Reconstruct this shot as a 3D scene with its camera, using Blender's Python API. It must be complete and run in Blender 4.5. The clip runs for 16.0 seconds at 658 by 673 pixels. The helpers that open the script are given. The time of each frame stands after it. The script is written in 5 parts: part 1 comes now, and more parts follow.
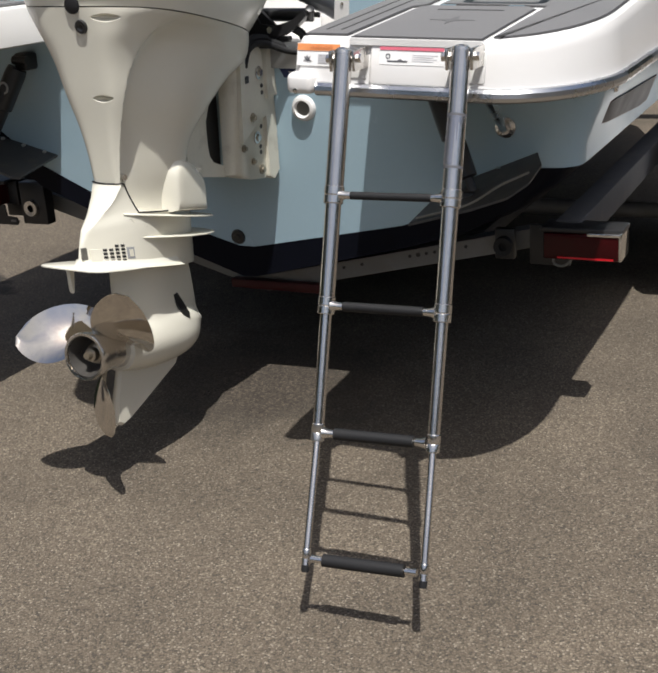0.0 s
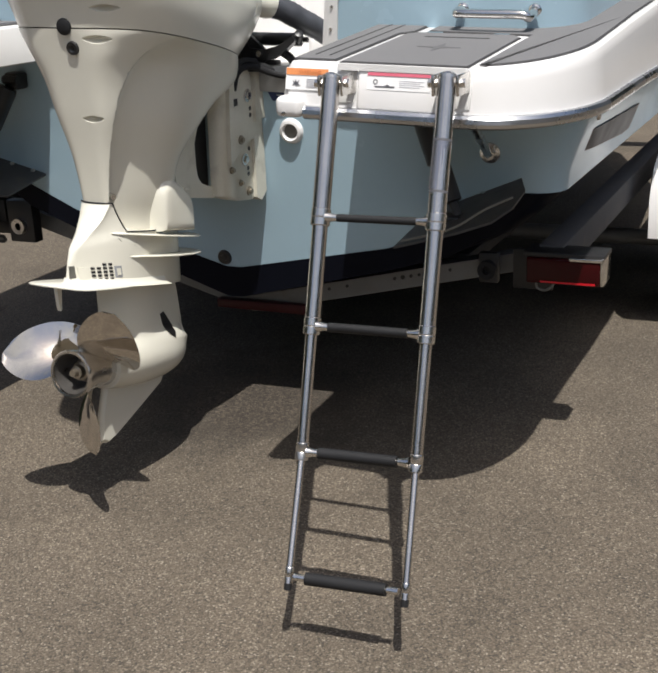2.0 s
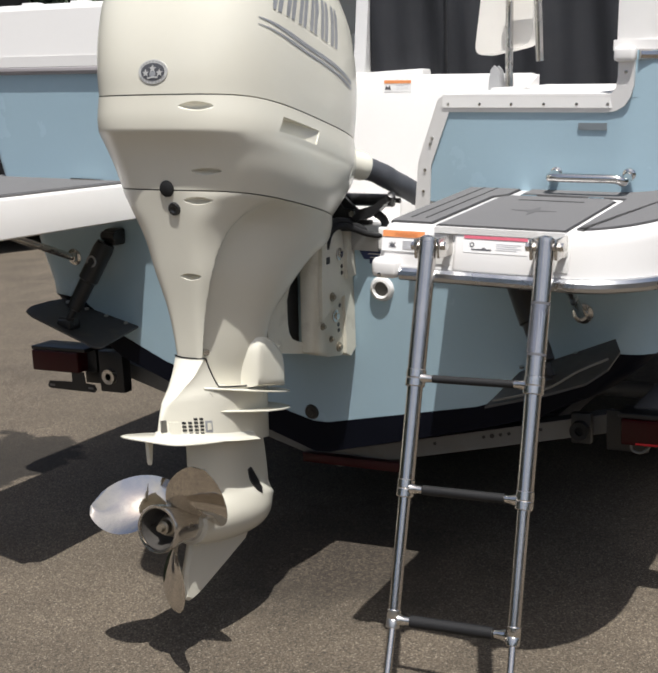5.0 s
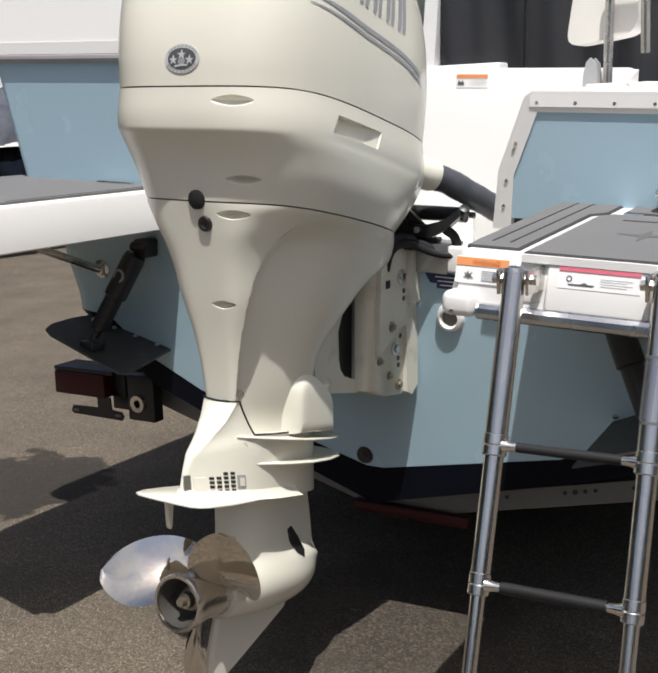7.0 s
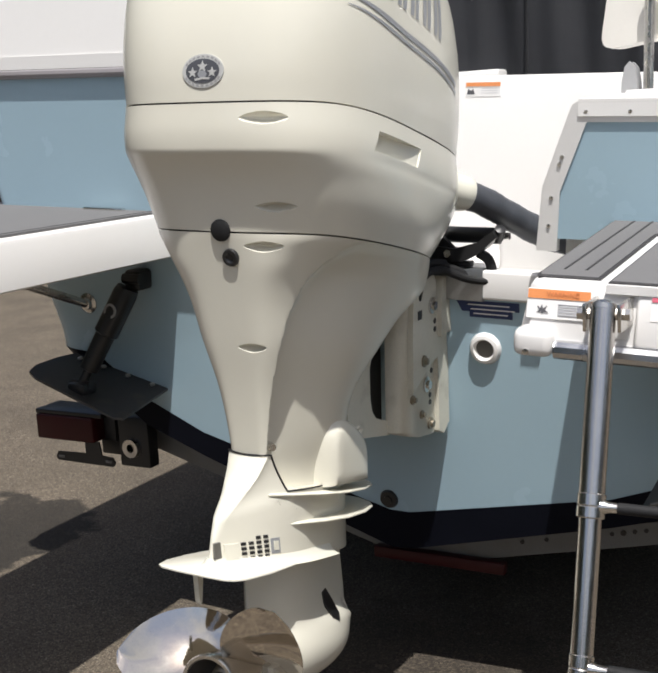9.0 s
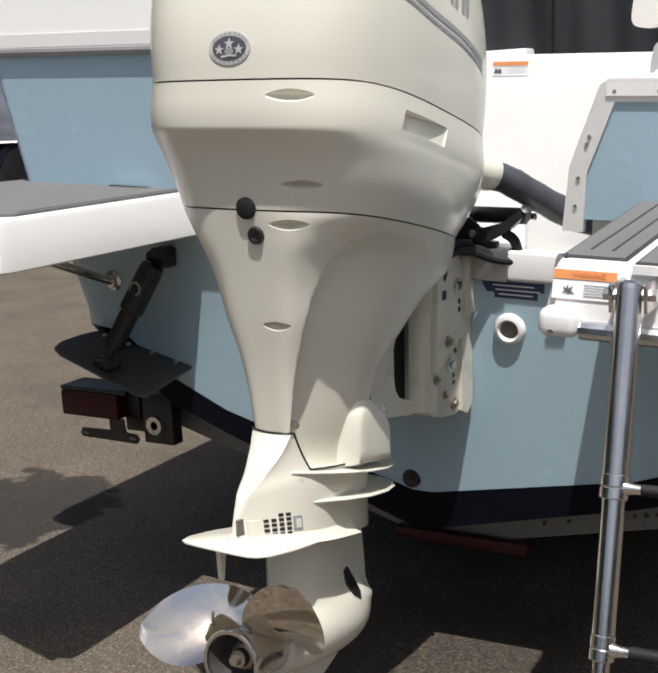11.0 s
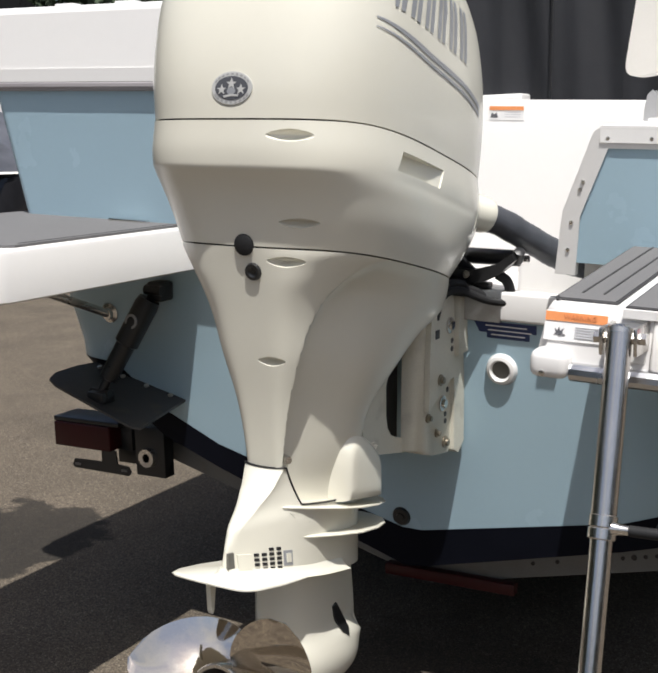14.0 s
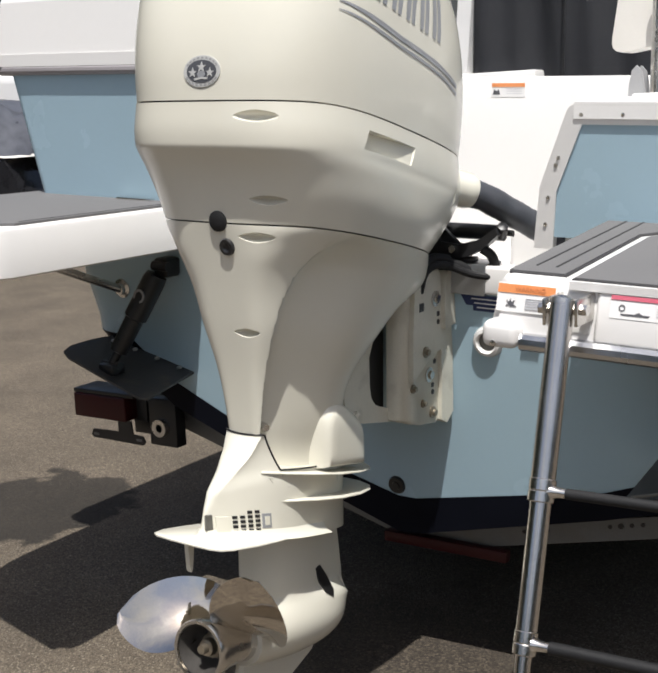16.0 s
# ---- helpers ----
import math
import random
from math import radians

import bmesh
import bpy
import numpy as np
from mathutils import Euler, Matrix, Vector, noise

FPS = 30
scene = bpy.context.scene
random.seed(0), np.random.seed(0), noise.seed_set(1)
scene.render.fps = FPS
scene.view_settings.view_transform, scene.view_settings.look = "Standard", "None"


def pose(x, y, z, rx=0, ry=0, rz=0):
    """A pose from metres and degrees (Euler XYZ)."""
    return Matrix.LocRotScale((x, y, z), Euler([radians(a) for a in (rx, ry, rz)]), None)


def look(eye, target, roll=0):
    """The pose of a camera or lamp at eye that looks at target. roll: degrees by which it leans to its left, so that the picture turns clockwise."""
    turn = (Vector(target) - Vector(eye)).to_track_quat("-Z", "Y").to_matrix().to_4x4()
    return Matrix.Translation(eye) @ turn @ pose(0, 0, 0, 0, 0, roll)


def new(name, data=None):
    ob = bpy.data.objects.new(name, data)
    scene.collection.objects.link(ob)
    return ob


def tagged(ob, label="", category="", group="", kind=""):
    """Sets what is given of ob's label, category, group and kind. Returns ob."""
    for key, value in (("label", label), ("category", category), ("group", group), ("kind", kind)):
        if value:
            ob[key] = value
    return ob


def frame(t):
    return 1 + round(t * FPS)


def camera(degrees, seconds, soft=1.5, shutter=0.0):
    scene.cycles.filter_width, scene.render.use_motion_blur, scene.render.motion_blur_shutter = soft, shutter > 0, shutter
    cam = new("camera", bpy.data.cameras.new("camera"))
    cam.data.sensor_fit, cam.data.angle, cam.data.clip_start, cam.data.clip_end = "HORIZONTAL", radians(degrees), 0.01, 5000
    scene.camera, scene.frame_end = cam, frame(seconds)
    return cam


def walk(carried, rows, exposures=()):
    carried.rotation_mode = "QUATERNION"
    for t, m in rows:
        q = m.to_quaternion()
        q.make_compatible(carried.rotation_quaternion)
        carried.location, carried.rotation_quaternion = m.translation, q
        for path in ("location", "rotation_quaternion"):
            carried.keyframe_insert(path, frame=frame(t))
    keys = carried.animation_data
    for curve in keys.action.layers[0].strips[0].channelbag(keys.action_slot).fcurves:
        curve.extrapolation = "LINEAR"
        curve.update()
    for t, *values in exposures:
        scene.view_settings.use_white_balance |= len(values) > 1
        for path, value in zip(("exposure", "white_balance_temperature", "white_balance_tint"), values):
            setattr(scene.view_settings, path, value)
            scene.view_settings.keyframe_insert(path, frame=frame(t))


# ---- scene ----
cam = camera(32.9, 16.0, soft=2.2)
PATH = [
    (0, (1.681, -2.042, 1.318), (0.837, -0.361, 0.639), -4.0),
    (0.5, (1.688, -2.061, 1.318), (0.832, -0.383, 0.645), -4.0),
    (1, (1.691, -2.064, 1.318), (0.849, -0.377, 0.652), -3.9),
    (1.5, (1.695, -2.065, 1.32), (0.864, -0.37, 0.661), -3.6),
    (2, (1.689, -2.067, 1.324), (0.868, -0.36, 0.68), -3.0),
    (2.5, (1.687, -2.071, 1.33), (0.871, -0.339, 0.753), -2.7),
    (3, (1.688, -2.079, 1.343), (0.843, -0.33, 0.866), -2.9),
    (3.5, (1.694, -2.095, 1.352), (0.817, -0.341, 0.958), -3.0),
    (4, (1.696, -2.086, 1.351), (0.778, -0.349, 0.973), -2.8),
    (4.2, (1.696, -2.08, 1.348), (0.759, -0.357, 0.958), -2.7),
    (6.3, (1.47, -1.919, 1.349), (0.495, -0.214, 0.975), -2.9),
    (6.5, (1.455, -1.859, 1.345), (0.461, -0.168, 0.955), -2.8),
    (7, (1.413, -1.661, 1.353), (0.37, 0.002, 0.967), -2.0),
    (7.5, (1.348, -1.56, 1.356), (0.297, 0.097, 0.968), -2.0),
    (8, (1.248, -1.531, 1.377), (0.239, 0.153, 0.995), -3.0),
    (8.5, (1.163, -1.528, 1.371), (0.183, 0.175, 1.0), -3.3),
    (9, (1.129, -1.529, 1.372), (0.17, 0.187, 0.999), -3.3),
    (9.2, (1.122, -1.53, 1.372), (0.162, 0.18, 0.979), -3.4),
    (11.3, (1.13, -1.532, 1.369), (0.136, 0.155, 0.965), -3.0),
    (11.5, (1.132, -1.538, 1.372), (0.14, 0.159, 1.002), -2.8),
    (12, (1.138, -1.543, 1.377), (0.155, 0.169, 1.055), -2.1),
    (12.5, (1.136, -1.542, 1.379), (0.163, 0.178, 1.07), -1.7),
    (13, (1.138, -1.552, 1.381), (0.183, 0.18, 1.078), -1.5),
    (13.5, (1.132, -1.554, 1.376), (0.175, 0.172, 1.051), -1.6),
    (14, (1.137, -1.554, 1.373), (0.152, 0.153, 1.033), -1.7),
    (14.5, (1.173, -1.544, 1.372), (0.147, 0.136, 1.022), -1.8),
    (15, (1.238, -1.542, 1.377), (0.169, 0.11, 1.02), -1.8),
    (15.5, (1.292, -1.542, 1.374), (0.205, 0.095, 1.004), -2.0),
    (16, (1.33, -1.535, 1.371), (0.244, 0.103, 0.996), -2.4),
]
walk(cam, [(t, look(eye, target, roll)) for t, eye, target, roll in PATH], exposures=[(0, 0.48), (16, 0.48)])

# ---- light ----
SUN = Vector((0.27, -0.335, 1.0)).normalized()
world = bpy.data.worlds.new("sky")
scene.world = world
world.use_nodes = True
wn = world.node_tree.nodes
sky = wn.new("ShaderNodeTexSky")
sky.sky_type, sky.sun_disc = "NISHITA", False
sky.sun_elevation = math.asin(SUN.z)
sky.sun_rotation = math.atan2(SUN.x, SUN.y)
sky.air_density, sky.dust_density, sky.ozone_density = 0.9, 2.2, 0.5
wn["Background"].inputs["Strength"].default_value = 0.082
wl = world.node_tree.links
where, drift, cloud, grey, fluff = (wn.new("ShaderNode" + k) for k in ("TexCoord", "TexNoise", "MapRange", "RGBToBW", "Mix"))
drift.inputs["Scale"].default_value, drift.inputs["Detail"].default_value, drift.inputs["Roughness"].default_value = 2.6, 7, 0.6
wl.new(where.outputs["Generated"], drift.inputs["Vector"])
cloud.inputs["From Min"].default_value, cloud.inputs["From Max"].default_value, cloud.inputs["To Max"].default_value = 0.44, 0.66, 0.85
wl.new(drift.outputs["Fac"], cloud.inputs["Value"])
wl.new(sky.outputs[0], grey.inputs[0])
bright = wn.new("ShaderNodeMath")
bright.operation = "MULTIPLY"
bright.inputs[1].default_value = 1.5
wl.new(grey.outputs[0], bright.inputs[0])
fluff.data_type = "RGBA"
wl.new(cloud.outputs[0], fluff.inputs["Factor"])
wl.new(sky.outputs[0], fluff.inputs[6])
wl.new(bright.outputs[0], fluff.inputs[7])
wl.new(fluff.outputs[2], wn["Background"].inputs[0])
sun = new("sun", bpy.data.lights.new("sun", "SUN"))
sun.data.energy, sun.data.angle, sun.data.color = 3.95, radians(0.55), (1.0, 0.975, 0.935)
sun.matrix_basis = look(SUN * 30, (0, 0, 0))

# ---- materials ----
K = 0.87  # drawing units to metres


def mat(name, colour, rough=0.5, metal=0.0, vary=0.06, scale=9.0, bump=0.0, bump_scale=200.0, coat=0.0, rough_vary=0.08, grime=0.0, shine=0.5):
    """A paint, plastic or metal with broad and fine variation of tone, gloss and relief."""
    m = bpy.data.materials.new(name)
    m.use_nodes = True
    n, l = m.node_tree.nodes, m.node_tree.links
    b = n["Principled BSDF"]
    b.inputs["Metallic"].default_value = metal
    b.inputs["Specular IOR Level"].default_value = shine
    b.inputs["Coat Weight"].default_value = coat
    b.inputs["Coat Roughness"].default_value = 0.06
    co = n.new("ShaderNodeTexCoord")
    broad, fine = n.new("ShaderNodeTexNoise"), n.new("ShaderNodeTexNoise")
    broad.inputs["Scale"].default_value, broad.inputs["Detail"].default_value = scale, 5
    fine.inputs["Scale"].default_value, fine.inputs["Detail"].default_value = scale * 23, 3
    for t in (broad, fine):
        l.new(co.outputs["Object"], t.inputs["Vector"])
    both = n.new("ShaderNodeMath")
    both.operation = "MULTIPLY_ADD"
    l.new(fine.outputs["Fac"], both.inputs[0])
    both.inputs[1].default_value = 0.5
    l.new(broad.outputs["Fac"], both.inputs[2])
    ramp = n.new("ShaderNodeMapRange")
    ramp.inputs["From Min"].default_value, ramp.inputs["From Max"].default_value = 0.45, 1.05
    ramp.inputs["To Min"].default_value, ramp.inputs["To Max"].default_value = 1 - vary, 1 + vary
    l.new(both.outputs[0], ramp.inputs["Value"])
    mul = n.new("ShaderNodeMix")
    mul.data_type, mul.blend_type = "RGBA", "MULTIPLY"
    mul.inputs["Factor"].default_value = 1
    mul.inputs[6].default_value = (*colour, 1)
    l.new(ramp.outputs[0], mul.inputs[7])
    last = mul.outputs[2]
    if grime:
        spots = n.new("ShaderNodeTexNoise")
        spots.inputs["Scale"].default_value, spots.inputs["Detail"].default_value = 17, 9
        l.new(co.outputs["Object"], spots.inputs["Vector"])
        cut = n.new("ShaderNodeMapRange")
        cut.inputs["From Min"].default_value, cut.inputs["From Max"].default_value = 0.56, 0.72
        cut.inputs["To Max"].default_value = grime
        l.new(spots.outputs["Fac"], cut.inputs["Value"])
        dirt = n.new("ShaderNodeMix")
        dirt.data_type = "RGBA"
        dirt.inputs[7].default_value = (0.16, 0.13, 0.10, 1)
        l.new(cut.outputs[0], dirt.inputs["Factor"])
        l.new(last, dirt.inputs[6])
        last = dirt.outputs[2]
    l.new(last, b.inputs["Base Color"])
    rr = n.new("ShaderNodeMapRange")
    rr.inputs["From Min"].default_value, rr.inputs["From Max"].default_value = 0.3, 0.7
    rr.inputs["To Min"].default_value, rr.inputs["To Max"].default_value = max(0.02, rough - rough_vary), min(1, rough + rough_vary)
    l.new(broad.outputs["Fac"], rr.inputs["Value"])
    l.new(rr.outputs[0], b.inputs["Roughness"])
    if bump:
        g = n.new("ShaderNodeTexNoise")
        g.inputs["Scale"].default_value, g.inputs["Detail"].default_value = bump_scale, 4
        l.new(co.outputs["Object"], g.inputs["Vector"])
        bp = n.new("ShaderNodeBump")
        bp.inputs["Strength"].default_value, bp.inputs["Distance"].default_value = bump, 0.002
        l.new(g.outputs["Fac"], bp.inputs["Height"])
        l.new(bp.outputs[0], b.inputs["Normal"])
    return m


CREAM = mat("warm_white_engine_paint", (0.72, 0.695, 0.60), 0.27, vary=0.012, scale=2.2, coat=0.35, rough_vary=0.004)
CREAM_OLD = mat("weathered_cast_paint", (0.64, 0.62, 0.53), 0.4, vary=0.08, bump=0.15, bump_scale=90, grime=0.22)
WHITE = mat("white_gelcoat", (0.80, 0.785, 0.77), 0.22, vary=0.012, scale=3, coat=0.3, rough_vary=0.01)
BLUE = mat("ice_blue_gelcoat", (0.385, 0.53, 0.618), 0.24, vary=0.02, coat=0.0, scale=4, rough_vary=0.04, shine=0.35)
NAVY = mat("dark_bottom_paint", (0.006, 0.007, 0.012), 0.45, vary=0.2, shine=0.06)
PAD = mat("grey_foam_deck_pad", (0.14, 0.138, 0.14), 0.85, vary=0.08, bump=0.4, bump_scale=600)
PAD_MID = mat("worn_pad_inlay", (0.10, 0.098, 0.10), 0.85)
PAD_DARK = mat("dark_pad_groove", (0.035, 0.034, 0.036), 0.9)
RAIL_STEEL = mat("bright_rail_steel", (0.62, 0.625, 0.64), 0.28, 1.0, vary=0.05)
TUBING = mat("satin_stainless_tube", (0.60, 0.575, 0.55), 0.22, 1.0, vary=0.05, rough_vary=0.05)
BLADE = mat("cast_polished_stainless", (0.64, 0.60, 0.55), 0.07, 1.0, vary=0.05, scale=14, rough_vary=0.03, bump=0.5, bump_scale=11)
CHROME = mat("polished_stainless", (0.74, 0.72, 0.69), 0.15, 1.0, vary=0.04, rough_vary=0.05)
STEEL = mat("brushed_stainless", (0.66, 0.64, 0.61), 0.25, 1.0, vary=0.08)
ALU = mat("galvanised_trailer_steel", (0.18, 0.18, 0.175), 0.5, 0.35, vary=0.14, scale=14, bump=0.1, grime=0.3)
ZINC = mat("dull_dark_zinc", (0.075, 0.075, 0.078), 0.7, 0.0, vary=0.15, scale=12, grime=0.2)
ALU_PLATE = mat("bare_aluminium", (0.36, 0.37, 0.38), 0.35, 0.9, vary=0.1)
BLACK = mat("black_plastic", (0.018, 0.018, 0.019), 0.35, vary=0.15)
HOSE = mat("grey_black_hose", (0.055, 0.058, 0.068), 0.45, vary=0.25, scale=20, bump=0.3, bump_scale=60)
RUBBER = mat("black_rubber", (0.014, 0.014, 0.015), 0.62, shine=0.3, vary=0.2, bump=0.3, bump_scale=300)
GREY_TAB = mat("dull_steel_tab", (0.075, 0.075, 0.077), 0.5, 0.4, vary=0.2, scale=18, grime=0.35)
# Lens red lowered so that the platform's shade is in its colour.
RED = mat("red_lens", (0.032, 0.001, 0.002), 0.10, vary=0.1, shine=0.25)
RED_EDGE = mat("bright_red_lens", (0.55, 0.01, 0.02), 0.2)
# Deep red with shade in it, for the port lamp and light bar.
RED_DARK = mat("shaded_red_lens", (0.045, 0.005, 0.006), 0.4, vary=0.2, shine=0.3)
CANVAS = mat("black_canvas", (0.015, 0.016, 0.020), 0.8, vary=0.2, bump=0.3, bump_scale=900)
VINYL = mat("white_vinyl", (0.78, 0.75, 0.70), 0.45, vary=0.03, bump=0.08, bump_scale=400)
ORANGE = mat("orange_label_ink", (0.80, 0.30, 0.11), 0.5)
REDINK = mat("crimson_label_ink", (0.68, 0.15, 0.21), 0.5)
PAPER = mat("label_white", (0.86, 0.85, 0.84), 0.45)
INK = mat("grey_label_ink", (0.62, 0.62, 0.64), 0.6)
SOFT_INK = mat("faded_black_ink", (0.10, 0.10, 0.11), 0.5)
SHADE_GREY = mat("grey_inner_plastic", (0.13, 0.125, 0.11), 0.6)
NAVYINK = mat("navy_label", (0.02, 0.035, 0.12), 0.4)
DECAL = mat("silver_grey_decal", (0.34, 0.35, 0.37), 0.35, 0.2)
BRONZE = mat("old_bronze", (0.36, 0.31, 0.24), 0.4, 0.9, vary=0.25)
TARP = mat("blue_grey_tarp", (0.09, 0.094, 0.11), 0.35, vary=0.25, bump=0.4, bump_scale=3)
HULL_BLACK = mat("black_hull_gloss", (0.02, 0.02, 0.023), 0.12, vary=0.2)
RAIL_GREY = mat("grey_vinyl_rub_rail", (0.30, 0.28, 0.29), 0.35, vary=0.05)
BROWN = mat("tan_panel", (0.42, 0.28, 0.16), 0.6)
LEAF = mat("hedge_leaves", (0.075, 0.098, 0.066), 0.95, vary=0.3, scale=2, shine=0.05)


def asphalt():
    m = bpy.data.materials.new("chip_asphalt")
    m.use_nodes = True
    n, l = m.node_tree.nodes, m.node_tree.links
    b = n["Principled BSDF"]
    b.inputs["Roughness"].default_value = 0.88
    co = n.new("ShaderNodeTexCoord")
    cell = n.new("ShaderNodeTexVoronoi")
    cell.inputs["Scale"].default_value = 235
    cell.inputs["Randomness"].default_value = 1
    stone = n.new("ShaderNodeValToRGB")
    tones = [(0.0, (0.060, 0.049, 0.038)), (0.3, (0.108, 0.086, 0.062)), (0.65, (0.141, 0.112, 0.081)), (0.92, (0.184, 0.151, 0.111)), (1.0, (0.29, 0.248, 0.195))]
    while len(stone.color_ramp.elements) < len(tones):
        stone.color_ramp.elements.new(0.5)
    for e, (at, c) in zip(stone.color_ramp.elements, tones):
        e.position, e.color = at, (*c, 1)
    sep = n.new("ShaderNodeSeparateColor")
    l.new(co.outputs["Object"], cell.inputs["Vector"])
    l.new(cell.outputs["Color"], sep.inputs[0])
    l.new(sep.outputs[0], stone.inputs["Fac"])
    gap = n.new("ShaderNodeMapRange")
    gap.inputs["From Min"].default_value, gap.inputs["From Max"].default_value = 0.25, 0.75
    gap.inputs["To Min"].default_value, gap.inputs["To Max"].default_value = 1.0, 0.62
    l.new(cell.outputs["Distance"], gap.inputs["Value"])
    mul = n.new("ShaderNodeMix")
    mul.data_type, mul.blend_type = "RGBA", "MULTIPLY"
    mul.inputs["Factor"].default_value = 1
    l.new(stone.outputs["Color"], mul.inputs[6])
    l.new(gap.outputs[0], mul.inputs[7])
    broad = n.new("ShaderNodeTexNoise")
    broad.inputs["Scale"].default_value, broad.inputs["Detail"].default_value = 2.2, 7
    l.new(co.outputs["Object"], broad.inputs["Vector"])
    tone = n.new("ShaderNodeMapRange")
    tone.inputs["From Min"].default_value, tone.inputs["From Max"].default_value = 0.3, 0.7
    tone.inputs["To Min"].default_value, tone.inputs["To Max"].default_value = 0.78, 1.2
    l.new(broad.outputs["Fac"], tone.inputs["Value"])
    mul2 = n.new("ShaderNodeMix")
    mul2.data_type, mul2.blend_type = "RGBA", "MULTIPLY"
    mul2.inputs["Factor"].default_value = 1
    l.new(mul.outputs[2], mul2.inputs[6])
    l.new(tone.outputs[0], mul2.inputs[7])
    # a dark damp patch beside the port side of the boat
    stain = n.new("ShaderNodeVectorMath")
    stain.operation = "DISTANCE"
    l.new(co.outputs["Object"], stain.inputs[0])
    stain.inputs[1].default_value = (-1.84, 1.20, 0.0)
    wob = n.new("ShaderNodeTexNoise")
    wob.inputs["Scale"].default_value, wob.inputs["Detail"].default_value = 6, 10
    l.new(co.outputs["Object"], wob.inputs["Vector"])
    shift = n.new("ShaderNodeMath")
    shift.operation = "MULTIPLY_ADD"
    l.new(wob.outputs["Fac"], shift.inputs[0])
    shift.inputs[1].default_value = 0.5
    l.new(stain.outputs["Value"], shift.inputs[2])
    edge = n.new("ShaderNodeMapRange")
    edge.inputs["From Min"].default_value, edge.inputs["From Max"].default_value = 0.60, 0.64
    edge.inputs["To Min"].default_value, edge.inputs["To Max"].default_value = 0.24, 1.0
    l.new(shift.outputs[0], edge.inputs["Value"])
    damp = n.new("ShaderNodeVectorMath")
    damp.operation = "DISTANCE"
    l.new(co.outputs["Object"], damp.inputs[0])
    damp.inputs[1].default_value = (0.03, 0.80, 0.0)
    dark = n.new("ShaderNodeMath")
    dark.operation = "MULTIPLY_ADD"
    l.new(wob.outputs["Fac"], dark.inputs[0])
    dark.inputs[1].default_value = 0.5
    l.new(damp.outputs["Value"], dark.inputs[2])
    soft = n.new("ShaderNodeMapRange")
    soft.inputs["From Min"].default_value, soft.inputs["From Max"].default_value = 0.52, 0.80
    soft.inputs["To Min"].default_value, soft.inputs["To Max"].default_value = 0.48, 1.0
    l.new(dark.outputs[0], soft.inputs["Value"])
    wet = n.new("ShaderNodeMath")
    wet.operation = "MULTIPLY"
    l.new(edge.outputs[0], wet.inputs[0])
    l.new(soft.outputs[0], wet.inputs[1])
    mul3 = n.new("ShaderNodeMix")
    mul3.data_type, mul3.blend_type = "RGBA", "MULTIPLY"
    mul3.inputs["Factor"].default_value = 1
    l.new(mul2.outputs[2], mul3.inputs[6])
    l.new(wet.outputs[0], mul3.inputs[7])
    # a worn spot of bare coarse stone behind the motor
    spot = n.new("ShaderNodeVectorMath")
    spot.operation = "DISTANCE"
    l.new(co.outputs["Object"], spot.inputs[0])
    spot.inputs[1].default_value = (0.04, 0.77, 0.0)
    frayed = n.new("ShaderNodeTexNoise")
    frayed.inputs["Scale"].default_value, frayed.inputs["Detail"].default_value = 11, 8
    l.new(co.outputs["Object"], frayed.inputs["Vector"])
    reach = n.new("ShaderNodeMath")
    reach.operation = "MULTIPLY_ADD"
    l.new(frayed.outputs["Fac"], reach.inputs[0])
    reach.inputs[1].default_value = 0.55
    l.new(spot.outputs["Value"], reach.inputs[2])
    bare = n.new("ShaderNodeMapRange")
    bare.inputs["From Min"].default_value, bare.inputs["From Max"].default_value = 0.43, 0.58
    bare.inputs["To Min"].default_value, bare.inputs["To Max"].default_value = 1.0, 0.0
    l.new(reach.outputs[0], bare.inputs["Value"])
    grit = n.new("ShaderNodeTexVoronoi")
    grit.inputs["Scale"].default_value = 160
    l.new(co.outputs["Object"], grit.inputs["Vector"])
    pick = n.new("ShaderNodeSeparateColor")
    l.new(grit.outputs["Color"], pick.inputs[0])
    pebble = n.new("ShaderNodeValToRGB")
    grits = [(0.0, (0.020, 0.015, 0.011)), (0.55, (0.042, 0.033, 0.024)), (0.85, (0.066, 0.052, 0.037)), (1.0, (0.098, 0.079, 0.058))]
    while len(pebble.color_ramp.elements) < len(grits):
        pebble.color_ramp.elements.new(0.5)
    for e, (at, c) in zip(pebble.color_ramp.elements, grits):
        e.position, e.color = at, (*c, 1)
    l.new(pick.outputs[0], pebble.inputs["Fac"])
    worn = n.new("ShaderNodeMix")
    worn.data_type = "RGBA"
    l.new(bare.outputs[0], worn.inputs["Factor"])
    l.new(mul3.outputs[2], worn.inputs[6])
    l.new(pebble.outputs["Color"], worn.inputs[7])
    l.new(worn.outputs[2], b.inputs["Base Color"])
    bp = n.new("ShaderNodeBump")
    bp.inputs["Strength"].default_value, bp.inputs["Distance"].default_value = 0.5, 0.003
    bp.invert = True
    l.new(cell.outputs["Distance"], bp.inputs["Height"])
    l.new(bp.outputs[0], b.inputs["Normal"])
    return m


ASPHALT = asphalt()

# ---- mesh tools ----


